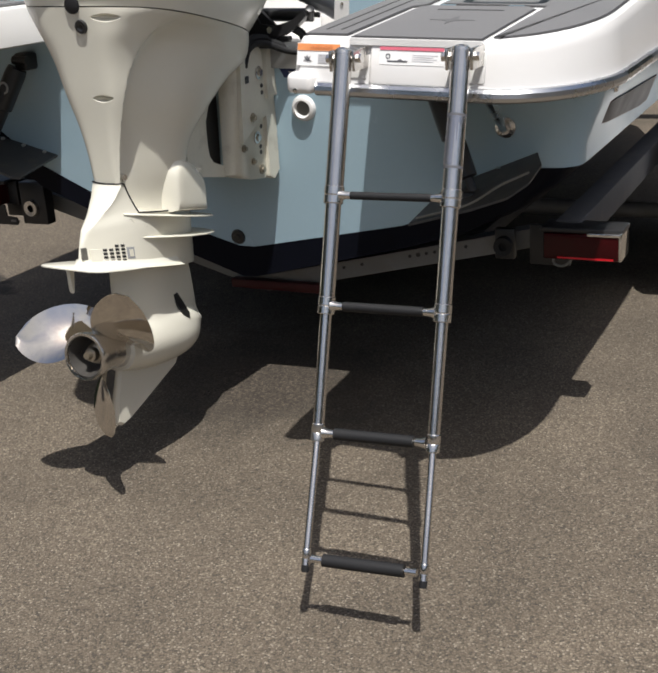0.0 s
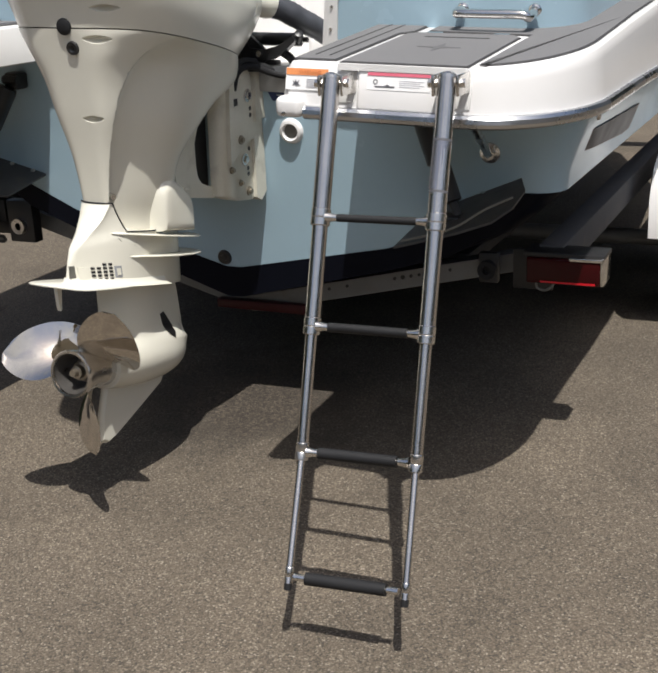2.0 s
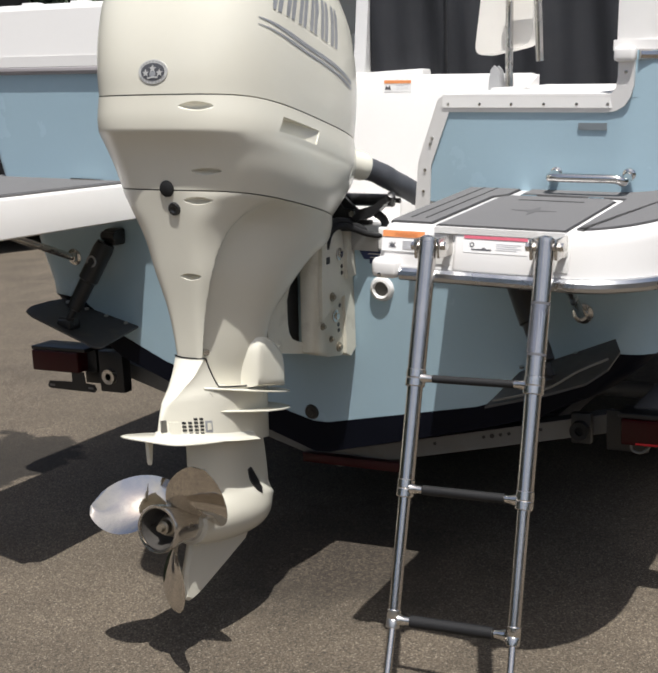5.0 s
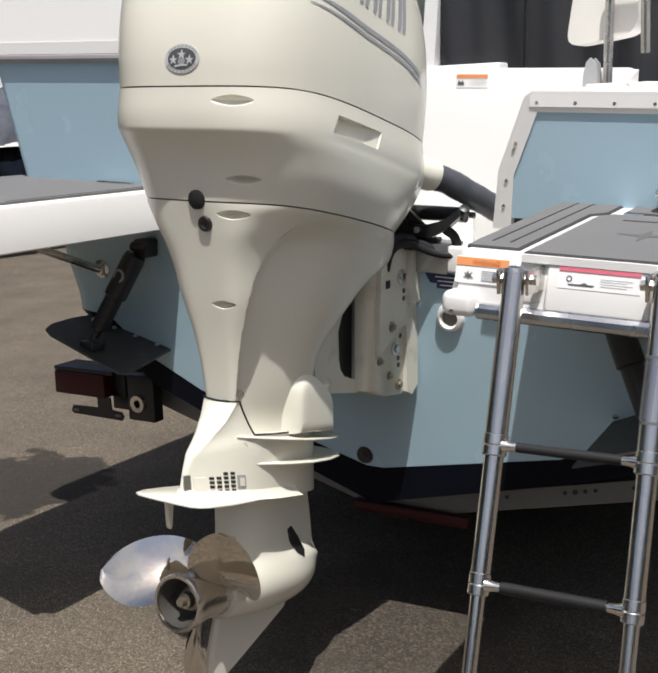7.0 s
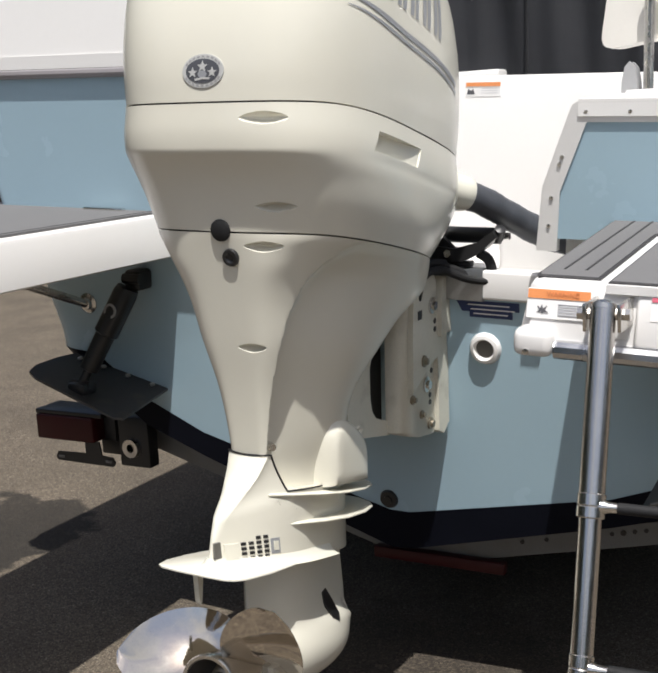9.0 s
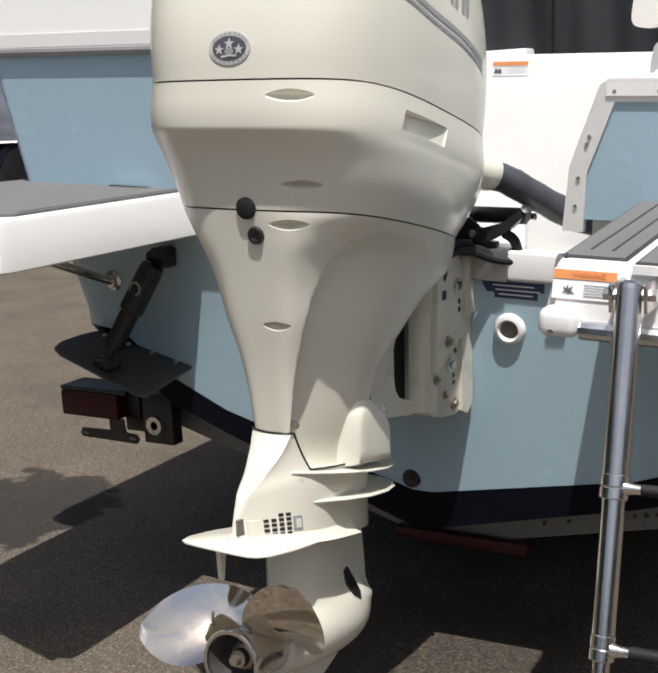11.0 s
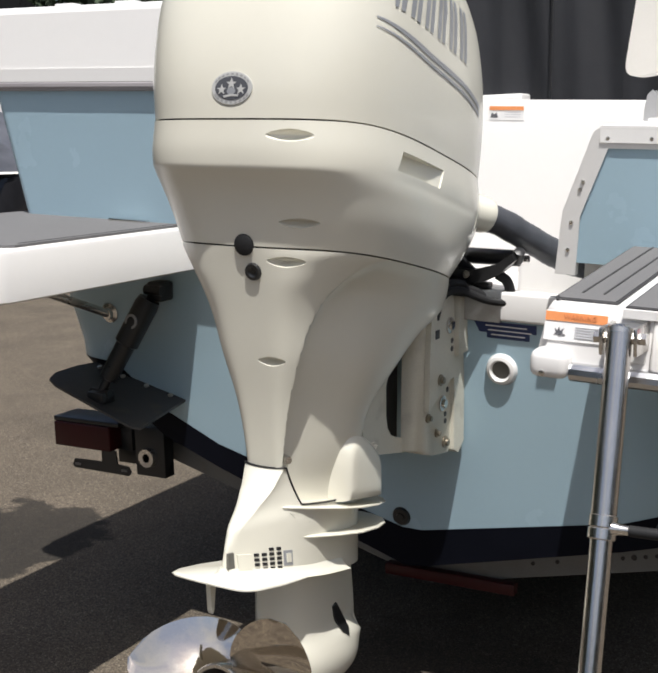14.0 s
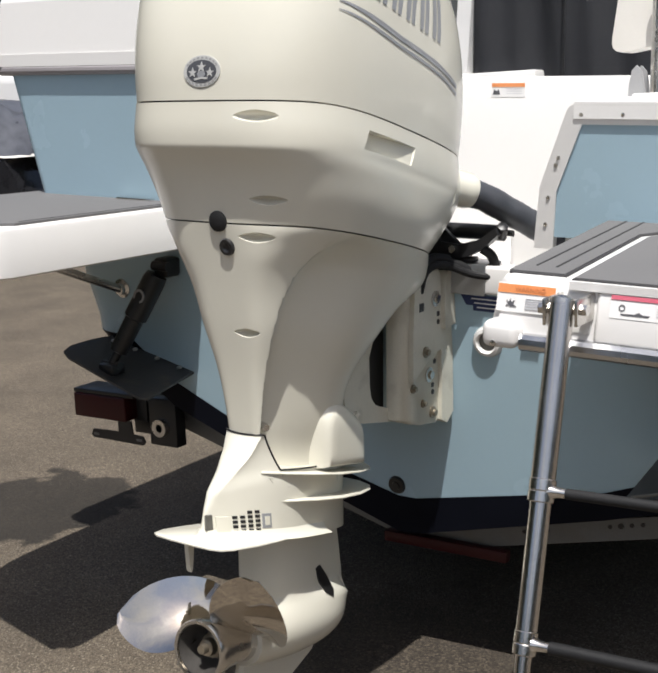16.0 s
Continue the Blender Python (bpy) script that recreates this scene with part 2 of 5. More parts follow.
def make(name, bm, material, parent=None, label="", sharp=32):
    bm.transform(Matrix.Scale(K, 4))
    bmesh.ops.remove_doubles(bm, verts=bm.verts, dist=1e-5)
    bmesh.ops.recalc_face_normals(bm, faces=bm.faces)
    me = bpy.data.meshes.new(name)
    bm.to_mesh(me)
    bm.free()
    me.materials.append(material)
    me.shade_smooth()
    me.set_sharp_from_angle(angle=radians(sharp))
    ob = new(name, me)
    if parent:
        ob.parent = parent
    return tagged(ob, label)


part = make


def root(name, m, label, category, group="", kind=""):
    ob = new(name)
    m = m.copy()
    m.translation *= K
    ob.matrix_basis = m
    ob.empty_display_size = 0.1
    return tagged(ob, label, category, group, kind)


def join(*bms):
    out = bmesh.new()
    for b in bms:
        me = bpy.data.meshes.new("tmp")
        b.to_mesh(me)
        b.free()
        out.from_mesh(me)
        bpy.data.meshes.remove(me)
    return out


def box(x0, x1, y0, y1, z0, z1, bevel=0.0, seg=2):
    bm = bmesh.new()
    bmesh.ops.create_cube(bm, size=1, matrix=Matrix.LocRotScale(((x0 + x1) / 2, (y0 + y1) / 2, (z0 + z1) / 2), None, (x1 - x0, y1 - y0, z1 - z0)))
    if bevel:
        bmesh.ops.bevel(bm, geom=bm.edges[:], offset=bevel, segments=seg, profile=0.5, affect="EDGES")
    return bm


def loft(rings, closed=True, caps=True):
    bm = bmesh.new()
    vs = [[bm.verts.new(p) for p in r] for r in rings]
    for a, b in zip(vs, vs[1:]):
        k = len(a)
        for i in range(k if closed else k - 1):
            bm.faces.new((a[i], a[(i + 1) % k], b[(i + 1) % k], b[i]))
    if caps and closed:
        bm.faces.new(vs[0][::-1])
        bm.faces.new(vs[-1])
    return bm


def prism(outline, lo, hi, bevel=0.0, axis="z", seg=2):
    """An outline in the plane across the axis, pulled along it from lo to hi."""
    put = {"z": lambda a, b, h: (a, b, h), "y": lambda a, b, h: (a, h, b), "x": lambda a, b, h: (h, a, b)}[axis]
    bm = loft([[put(a, b, h) for a, b in outline] for h in (lo, hi)])
    if bevel:
        bmesh.ops.bevel(bm, geom=[e for e in bm.edges if e.calc_face_angle(0) > 0.6], offset=bevel, segments=seg, profile=0.5, affect="EDGES")
    return bm


def smooth_path(points, k=6):
    p = [Vector(q) for q in points]
    p = [2 * p[0] - p[1], *p, 2 * p[-1] - p[-2]]
    out = []
    for a, b, c, d in zip(p, p[1:], p[2:], p[3:]):
        for i in range(k):
            t = i / k
            out.append(0.5 * (2 * b + (c - a) * t + (2 * a - 5 * b + 4 * c - d) * t * t + (3 * b - a - 3 * c + d) * t**3))
    return out + [p[-2]]


def tube(points, r, seg=12):
    """A round bar along points, r a number or one radius for each point."""
    p = [Vector(q) for q in points]
    rs = r if isinstance(r, (list, tuple)) else [r] * len(p)
    rings, side = [], None
    for i, q in enumerate(p):
        d = (p[min(i + 1, len(p) - 1)] - p[max(i - 1, 0)]).normalized()
        if side is None:
            side = d.orthogonal().normalized()
        side = (side - d * side.dot(d)).normalized()
        up = d.cross(side)
        rings.append([q + rs[i] * (math.cos(a) * side + math.sin(a) * up) for a in (2 * math.pi * k / seg for k in range(seg))])
    return loft(rings)


def lathe(profile, at, way, seg=24, caps=True):
    """Turn (radius, distance along way) round the line through at."""
    at, way = Vector(at), Vector(way).normalized()
    side = way.orthogonal().normalized()
    up = way.cross(side)
    return loft([[at + way * h + max(r, 1e-4) * (math.cos(a) * side + math.sin(a) * up) for a in (2 * math.pi * k / seg for k in range(seg))] for r, h in profile], caps=caps)


def droop(y):
    """How far along its slope a cowl level has come: level at the aft end, then steady."""
    return ((y - 0.12) + math.sqrt((y - 0.12) ** 2 + 0.0081)) / 2


def section(z, xh, ya, yf, n=3.0, narrow=1.0, seg=48, drop=0.0, x0=0.0, bend_in=0.7):
    """One level of a rounded body: half width, aft and fore ends, squareness; narrow pinches its aft end; drop lowers its fore end."""
    yc, yh, out = (ya + yf) / 2, (yf - ya) / 2, []
    for k in range(seg):
        a = 2 * math.pi * k / seg
        c, s = math.cos(a), math.sin(a)
        x = xh * math.copysign(abs(c) ** (2 / n), c)
        y = yc + yh * math.copysign(abs(s) ** (2 / n), s)
        f = max(0.0, (y - ya) / (yf - ya))
        x *= narrow + (1 - narrow) * min(1, f / 0.55) ** bend_in
        out.append((x + x0, y, z - drop * droop(y)))
    return out


def at_level(rows, z):
    """The row of a body's table at any height, by a spline through its levels."""
    rows = sorted(rows)
    tz = np.array([r[0] for r in rows])
    z = min(max(z, tz[0]), tz[-1])
    i = min(max(int(np.searchsorted(tz, z) - 1), 0), len(tz) - 2)
    h = tz[i + 1] - tz[i]
    t = (z - tz[i]) / h
    out = [z]
    for c in range(1, 7):
        v = np.array([r[c] if c < len(r) else (0.0 if c < 6 else 1.0) for r in rows])
        slope = np.gradient(v, tz)
        out.append(float((1 + 2 * t) * (1 - t) ** 2 * v[i] + t * (1 - t) ** 2 * h * slope[i] + t * t * (3 - 2 * t) * v[i + 1] + t * t * (t - 1) * h * slope[i + 1]))
    return out


def on_body(rows, z, angle, out=0.0, drop=0.0):
    """The place on a body at a height and an angle in degrees from dead aft towards starboard, and the outward way."""
    def spot(z, a):
        _, xh, ya, yf, n, off, narrow = at_level(rows, z)
        c, s = math.sin(a), -math.cos(a)
        y = (ya + yf) / 2 + (yf - ya) / 2 * math.copysign(abs(s) ** (2 / n), s)
        pinch = narrow + (1 - narrow) * min(1, (y - ya) / (yf - ya) / 0.55) ** 1.15
        return Vector((pinch * xh * math.copysign(abs(c) ** (2 / n), c) + off, y, z - drop * droop(y)))
    a = radians(angle)
    p = spot(z, a)
    du, dv = spot(z, a + 0.02) - spot(z, a - 0.02), spot(z + 0.01, a) - spot(z - 0.01, a)
    nrm = du.cross(dv).normalized()
    return p + nrm * out, nrm, du.normalized(), dv.normalized()


def patch(rows, outline, z, angle, thick=0.003, drop=0.0):
    """A thin plate laid on a body: the outline is in metres across and up from the place named."""
    p, nrm, du, dv = on_body(rows, z, angle, 0, drop)
    mid = Vector((sum(a for a, _ in outline), sum(b for _, b in outline), 0)) / len(outline)
    def lay(a, b, h):
        q = p + du * a + dv * b
        if abs(angle) < 40:
            zq = q.z + drop * droop(q.y)
            _, wx, wa, wf, wn, *off = at_level(rows, zq)[:6]
            u = min(0.98, abs((q.x - sum(off)) / wx))
            y = (wa + wf) / 2 - (wf - wa) / 2 * (1 - u**wn) ** (1 / wn)
            return Vector((q.x, y, zq - drop * droop(y))) + nrm * h
        # follow the curve of the body
        best = min((k for k in np.linspace(radians(angle) - 0.7, radians(angle) + 0.7, 141)), key=lambda k: (on_body(rows, q.z + drop * droop(q.y), math.degrees(k), 0, drop)[0] - q).length)
        s, m, *_ = on_body(rows, q.z + drop * droop(q.y), math.degrees(best), 0, drop)
        return s + m * h
    bm = bmesh.new()
    low = [bm.verts.new(lay(a, b, -0.004)) for a, b in outline]
    top = [bm.verts.new(lay(a, b, thick)) for a, b in outline]
    k = len(outline)
    for i in range(k):
        bm.faces.new((low[i], low[(i + 1) % k], top[(i + 1) % k], top[i]))
    inner = [bm.verts.new(lay(mid.x + (a - mid.x) * 0.75, mid.y + (b - mid.y) * 0.75, thick)) for a, b in outline]
    for i in range(k):
        bm.faces.new((top[i], top[(i + 1) % k], inner[(i + 1) % k], inner[i]))
    hub = bm.verts.new(lay(mid.x, mid.y, thick))
    for i in range(k):
        bm.faces.new((inner[i], inner[(i + 1) % k], hub))
    return bm


def oval(a, b, k=20, lens=False, cx=0, cy=0):
    out = []
    for i in range(k):
        t = 2 * math.pi * i / k
        c, s = math.cos(t), math.sin(t)
        out.append((cx + a * c, cy + b * (s * (abs(s) ** 0.6) if lens else s)))
    return out


# ---- ground ----
bm = bmesh.new()
g = [-60, -12, -5, -2, 0, 2, 5, 12, 60]
vs = [[bm.verts.new((x * 5, y * 5, 0)) for x in g] for y in g]
for j in range(8):
    for i in range(8):
        bm.faces.new((vs[j][i], vs[j][i + 1], vs[j + 1][i + 1], vs[j + 1][i]))
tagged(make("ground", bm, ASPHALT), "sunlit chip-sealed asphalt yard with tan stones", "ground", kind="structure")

# ---- boat ----
LEAN = pose(0, 0, 0, 0, 2.75, 0)
PIVOT = Matrix.Translation((0.65, 0, 1.2))
boat = root("boat", PIVOT @ LEAN @ PIVOT.inverted(), "ice-blue and white fibreglass motor boat resting on a trailer", "boat")
RAKE = 0.12


def transom_y(z):
    return 0.862 - RAKE * (z - 0.991)


def vee(x):
    """Height of the hull's lower edge."""
    x = abs(x - 0.02)
    return 0.35 + (0.30 * x if x < 0.62 else 0.186 + 0.36 * (x - 0.62)) if x < 1.04 else 0.70 + 0.1 * (x - 1.04)


def blue_low(x):
    f = min(1.0, max(0.0, (abs(x) - 0.70) / 0.34))
    return vee(x) + 0.115 * max(0.0, 1 - abs(x) / 1.9) + 0.082 * f * f * (3 - 2 * f)


def side_x(z):
    return 1.152 + 0.085 * min(1, max(0, (z - 0.80) / 0.26))


XS = [-1.18, -1.04, -0.83, -0.62, -0.4, -0.2, -0.06, 0.0, 0.06, 0.2, 0.4, 0.62, 0.83, 1.04, 1.18]
ZT = 1.165


CORNER = ((0.0, 0.60), (0.008, 0.73), (0.025, 0.85), (0.052, 0.94), (0.085, 0.985), (0.12, 1.0))


def bend(x, f):
    """Draws the outer part of the hull's width in towards the rounded corner of the transom."""
    return math.copysign(min(abs(x), 0.92) + max(0, abs(x) - 0.92) * f, x)


def hull_ring(y0, lift, high, pinch, f=1.0):
    pts = [(bend(-side_x(z), f) * pinch, y0(z), z + lift) for z in np.linspace(high, blue_low(1.18) + 0.06, 5)]
    pts += [(bend(x, f) * pinch, y0(blue_low(x)), blue_low(x) + lift) for x in XS]
    pts += [(bend(side_x(z), f) * pinch, y0(z), z + lift) for z in np.linspace(blue_low(1.18) + 0.06, high, 5)]
    return pts


STATIONS = [(lambda z, d=d: transom_y(z) + d, 0, 1.0, f) for d, f in CORNER]
STATIONS += [(lambda z, y=y: y, lift, pinch, 1.0) for y, lift, pinch in ((1.6, 0, 1.0), (3.0, 0.0, 1.0), (4.6, 0.05, 0.9), (5.8, 0.15, 0.55), (6.4, 0.3, 0.06))]
bm = loft([hull_ring(f, lift, ZT, pinch, c) for f, lift, pinch, c in STATIONS], closed=False)
bm.verts.ensure_lookup_table()
bm.faces.new(bm.verts[: len(XS) + 10])
part("hull", bm, BLUE, boat, "glossy ice-blue hull and transom", sharp=25)
rings = []
for f, lift, pinch, c in STATIONS[:-1]:
    up = [(bend(x, c) * pinch, f(blue_low(x)) - 0.002, blue_low(x) + lift + 0.001) for x in XS]
    dn = [(bend(x, c) * pinch * (1 - 0.5 * max(0.0, abs(x) - 0.95)), f(vee(x)) - 0.002, vee(x) + lift) for x in XS]
    rings.append(dn + up[::-1])
part("bottom", loft(rings), NAVY, boat, "dark antifouled vee bottom", sharp=25)

# swim platforms, one each side of the motor well
Y_AFT, Z_PLAT, Z_LOW = 0.145, 1.285, 1.165


def platform_outline(grow=0.0, y_end=3.2, aft=0.0):
    """The starboard platform seen from above; aft lengthens its inboard half."""
    pts = [(0.625 - grow, y_end), (0.625 - grow, Y_AFT - aft - grow + 0.02), (0.645 - grow, Y_AFT - aft - grow)]
    if aft:
        pts[1:] = [(0.625 - grow, Y_AFT - aft - grow + 0.035), (0.634 - grow, Y_AFT - aft - grow + 0.012), (0.66 - grow, Y_AFT - aft - grow)]
    pts.append((1.12, Y_AFT - grow))
    cx, cy, rx, ry = 1.12, Y_AFT + 0.42, 0.235 + grow, 0.42 + grow
    for k in range(1, 15):
        a = math.pi / 2 * k / 14
        pts.append((cx + rx * math.sin(a), cy - ry * math.cos(a)))
    pts += [(1.352 + grow, 0.95), (1.356 + grow, 1.5), (1.350 + grow, 2.1), (1.33 + grow, y_end)]
    return pts


def swell(outline, d):
    """The outline pushed outwards by d along its own normals."""
    turn = sum(a[0] * b[1] - b[0] * a[1] for a, b in zip(outline, outline[1:] + outline[:1]))
    out = []
    for k, p in enumerate(outline):
        a, b = Vector(outline[k - 1]), Vector(outline[(k + 1) % len(outline)])
        n1, n2 = ((Vector((v.y, -v.x)).normalized() * math.copysign(1, turn)) for v in (Vector(p) - a, b - Vector(p)))
        m = (n1 + n2).normalized()
        out.append(tuple(Vector(p) + m * d / max(0.5, m.dot(n1))))
    return out


def shell(side, levels):
    """Levels of (z, grow) over the platform's outline, one for each side of the boat."""
    return loft([[(x * side, y, z) for x, y in platform_outline(grow, 3.2, 0.10 if side < 0 else 0.0)] for z, grow in levels])


def climb(bm):
    """The starboard platform's deck rises gently towards the bow."""
    for v in bm.verts:
        v.co.z += 0.068 * (v.co.y - 0.2) * min(1.0, max(0.0, (v.co.z - 1.19) / 0.06))
    return bm


for side in (1, -1):
    plat = part("swim_platform", climb(shell(side, [(1.15, -0.02), (1.165, 0.0), (1.18, 0.0), (1.255, -0.012), (1.272, -0.015), (1.282, -0.021), (1.285, -0.028)])) if side > 0 else shell(side, [(1.168, -0.012), (1.174, 0.0), (1.18, 0.0), (1.284, -0.003), (1.292, -0.006), (1.297, -0.014)]), WHITE, boat, "white moulded swim platform")
    rail = [(x * side, y, 1.163) for x, y in platform_outline(0.006)][3:]
    if side < 0:
        rail = [(-0.68, Y_AFT - 0.104, 1.163)] + rail
    else:
        rail = [(0.70, Y_AFT - 0.006, 1.163)] + rail
    part("rub_rail", tube(rail, 0.017, 10), RAIL_STEEL, plat, "polished stainless half-round rub rail")
    if side > 0:
        part("rail_end", box(0.628, 0.70, Y_AFT - 0.035, Y_AFT + 0.05, 1.150, 1.202, 0.016, 3), WHITE, plat, "white moulded end block")
        part("screw", lathe([(0, 0), (0.006, 0), (0.006, 0.003), (0, 0.004)], (0.655 * side, Y_AFT - 0.034, 1.16), (0, -1, 0), 10), STEEL, plat)
    # deck pads: an inboard strip, a hatch between, the curved outer pad
    if side < 0:
        whole = [(0.675, 0.09), (1.12, 0.185)] + [(x - 0.045, y + 0.045) for x, y in platform_outline(0.0)[5:19]] + [(1.275, 1.0), (1.26, 1.3), (0.645, 1.3), (0.645, 0.12)]
        part("deck_pad", prism([(x * side, y) for x, y in whole], 1.290, 1.304, 0.002), PAD, plat, "grey foam deck pad")
        part("hatch_hinge", box(-0.885, -0.745, 0.728, 0.746, 1.302, 1.311, 0.002), CHROME, plat, "thin stainless hinge strip")
        part("pad_groove", prism([(x * side, y) for x, y in ((0.66, 0.15), (0.665, 0.15), (0.665, 1.25), (0.66, 1.25))], 1.3015, 1.305), PAD_DARK, plat)
        continue
    strip = [(0.656, 0.190), (0.76, 0.190), (0.76, 0.62), (0.79, 0.66), (0.79, 0.79), (0.640, 0.79), (0.650, 0.205)]
    part("deck_pad", climb(prism([(x * side, y) for x, y in strip], 1.280, 1.290, 0.002)), PAD, plat, "grey foam deck pad")
    part("pad_border", climb(prism(swell(strip, 0.006), 1.280, 1.2868)), PAD_DARK, plat, "dark edge of the deck pad")
    for gx in (0.682, 0.722) if side > 0 else ():
        part("pad_groove", climb(box(*sorted((gx * side, (gx + 0.0045) * side)), 0.24, 0.76, 1.2882, 1.2912)), PAD_DARK, plat)
    hatch = [(0.785, 0.14), (1.115, 0.14), (1.115, 0.60), (1.09, 0.63), (0.81, 0.63), (0.785, 0.60)]
    lid = part("hatch", climb(prism([(x * side, y + 0.008) for x, y in hatch], 1.272, 1.2872, 0.003)), WHITE, plat, "ladder locker lid")
    inset = [(0.955 + (x - 0.955) * 0.965, 0.385 + (y - 0.385) * 0.955 + 0.012) for x, y in hatch]
    part("deck_pad", climb(prism([(x * side, y) for x, y in inset], 1.2862, 1.2915, 0.002)), PAD, lid, "grey foam hatch pad")
    part("pad_border", climb(prism(swell(inset, 0.005), 1.2862, 1.2890)), PAD_DARK, lid, "dark edge of the hatch pad")
    part("pad_groove", climb(box(*sorted((0.86 * side, 1.04 * side)), 0.555, 0.563, 1.2903, 1.2927)), PAD_DARK, lid)
    star = [(0.955 + 0.06 * math.cos(a) * (1 if k % 2 == 0 else 0.25), 0.40 + 0.06 * math.sin(a) * (1 if k % 2 == 0 else 0.3)) for k, a in ((k, math.pi / 4 * k) for k in range(8))]
    part("emblem", climb(prism([(x * side, y) for x, y in star], 1.2903, 1.2925)), PAD_MID, lid, "dark four-pointed emblem cut in the pad")
    for hx in (0.86, 1.05):
        part("hinge", climb(box(*sorted(((hx - 0.022) * side, (hx + 0.022) * side)), 0.628, 0.648, 1.285, 1.2925, 0.002)), CHROME, lid, "small stainless hinge")
    outer = [(1.128, 0.215)] + [(x - 0.045 if k else x, y + 0.045) for k, (x, y) in enumerate(platform_outline(0.0)[4:19])] + [(1.305, 1.1), (1.31, 1.6), (1.30, 2.6), (0.83, 2.6), (0.83, 0.68), (1.13, 0.66)]
    part("deck_pad", climb(prism([(x * side, y) for x, y in outer], 1.280, 1.290, 0.002)), PAD, plat, "grey foam deck pad")
    part("pad_border", climb(prism(swell(outer, 0.006), 1.280, 1.2868)), PAD_DARK, plat, "dark edge of the deck pad")


def lean(bm):
    """Tips what stands on the platform's aft face back with it."""
    bm.transform(Matrix(((1, 0, 0, 0), (0, 1, 0.2, -0.236), (0, 0, 1, 0), (0, 0, 0, 1))))
    return bm


# Added fillet that carries the platform's shadow further inboard on the transom.
part("shadow_fillet", loft([[(x, y, z) for x, y in ((0.635, 0.58), (0.572, 0.80), (0.566, 0.862), (0.66, 0.862), (0.66, 0.58))] for z in (1.15, 1.157, 1.18)]), WHITE, boat, "white fillet added between platform and transom to widen the platform's shadow")
# the ladder's recess on the starboard platform and its labels
part("raised_panel", lean(box(0.838, 1.045, 0.134, 0.17, 1.178, 1.272, 0.008, 3)), WHITE, boat, "raised white moulding between the ladder's rails")
# Thin plates whose greyer white stands for the shade of shallow recesses.
for x0, x1 in ((0.765, 0.83), (1.055, 1.125)):
    part("recess", lean(box(x0, x1, 0.140, 0.16, 1.19, 1.262, 0.004)), mat("recess_shade_white", (0.70, 0.69, 0.67), 0.4), boat, "greyed plate standing in for the shaded recess behind the ladder's hinge")


def label_plate(name, x0, x1, z0, z1, y, strip, strip_h, parent, text, tip=lambda b: b):
    lab = part(name, tip(box(x0, x1, y, y + 0.004, z0, z1)), PAPER, parent, text)
    part("heading", tip(box(x0 + 0.001, x1 - 0.001, y - 0.0015, y + 0.001, z1 - strip_h, z1 - 0.001)), strip, lab)
    return lab


lab = label_plate("warning_label", 0.642, 0.758, 1.216, 1.268, 0.1405, ORANGE, 0.017, boat, "white warning label with an orange heading", lean)
curve = bpy.data.curves.new("warning_text", "FONT")
curve.body, curve.size, curve.align_x, curve.extrude = "WARNING", 0.0125 * K, "CENTER", 0.0003
txt = new("warning_text", curve)
curve.materials.append(mat("brown_label_ink", (0.62, 0.23, 0.09), 0.6))
txt.parent = lab
txt.matrix_basis = Matrix.Translation(Vector((0.708, 0.1378 + 0.0151, 1.2555)) * K) @ pose(0, 0, 0, 79, 0, 0)
for k in range(5):
    part("text_bar", lean(box(0.700, 0.744 - 0.008 * (k % 2), 0.1385, 0.141, 1.242 - 0.0046 * k, 1.2434 - 0.0046 * k)), INK, lab)
figure = [(0.6593, 1.2392), (0.6661, 1.2336), (0.6694, 1.2432), (0.6729, 1.2336), (0.6822, 1.2408), (0.6780, 1.2296), (0.6865, 1.2240), (0.6763, 1.2248), (0.6712, 1.2216), (0.6686, 1.2264), (0.6576, 1.2248), (0.6652, 1.2296)]
figure = [(0.671 + 0.74 * (x - 0.671), 1.2325 + 0.74 * (z - 1.2325)) for x, z in figure]
part("pictogram", lean(prism(figure, 0.1385, 0.141, axis="y")), SOFT_INK, lab)
lab = label_plate("danger_label", 0.864, 1.026, 1.226, 1.2675, 0.1329, REDINK, 0.0085, boat, "white safety label with a crimson heading", lean)
for k in range(4):
    part("text_bar", lean(box(0.948, 1.010 - 0.010 * (k % 2), 0.1320, 0.134, 1.2485 - 0.0045 * k, 1.2500 - 0.0045 * k)), INK, lab)
ship = [(0.886, 1.2325), (0.934, 1.2325), (0.937, 1.2358), (0.924, 1.2358), (0.917, 1.2395), (0.909, 1.2358), (0.884, 1.2352)]
part("pictogram", lean(prism(ship, 0.1320, 0.134, axis="y")), SOFT_INK, lab)
part("pictogram", lean(lathe([(0.006, 0), (0.006, 0.002), (0.004, 0.002), (0.004, 0)], (0.886, 0.1338, 1.2450), (0, -1, 0), 14)), SOFT_INK, lab)

# raked quarter bulkheads standing on the platforms
def bulk_y(z):
    return 0.755 - 0.10 * (z - 1.40)


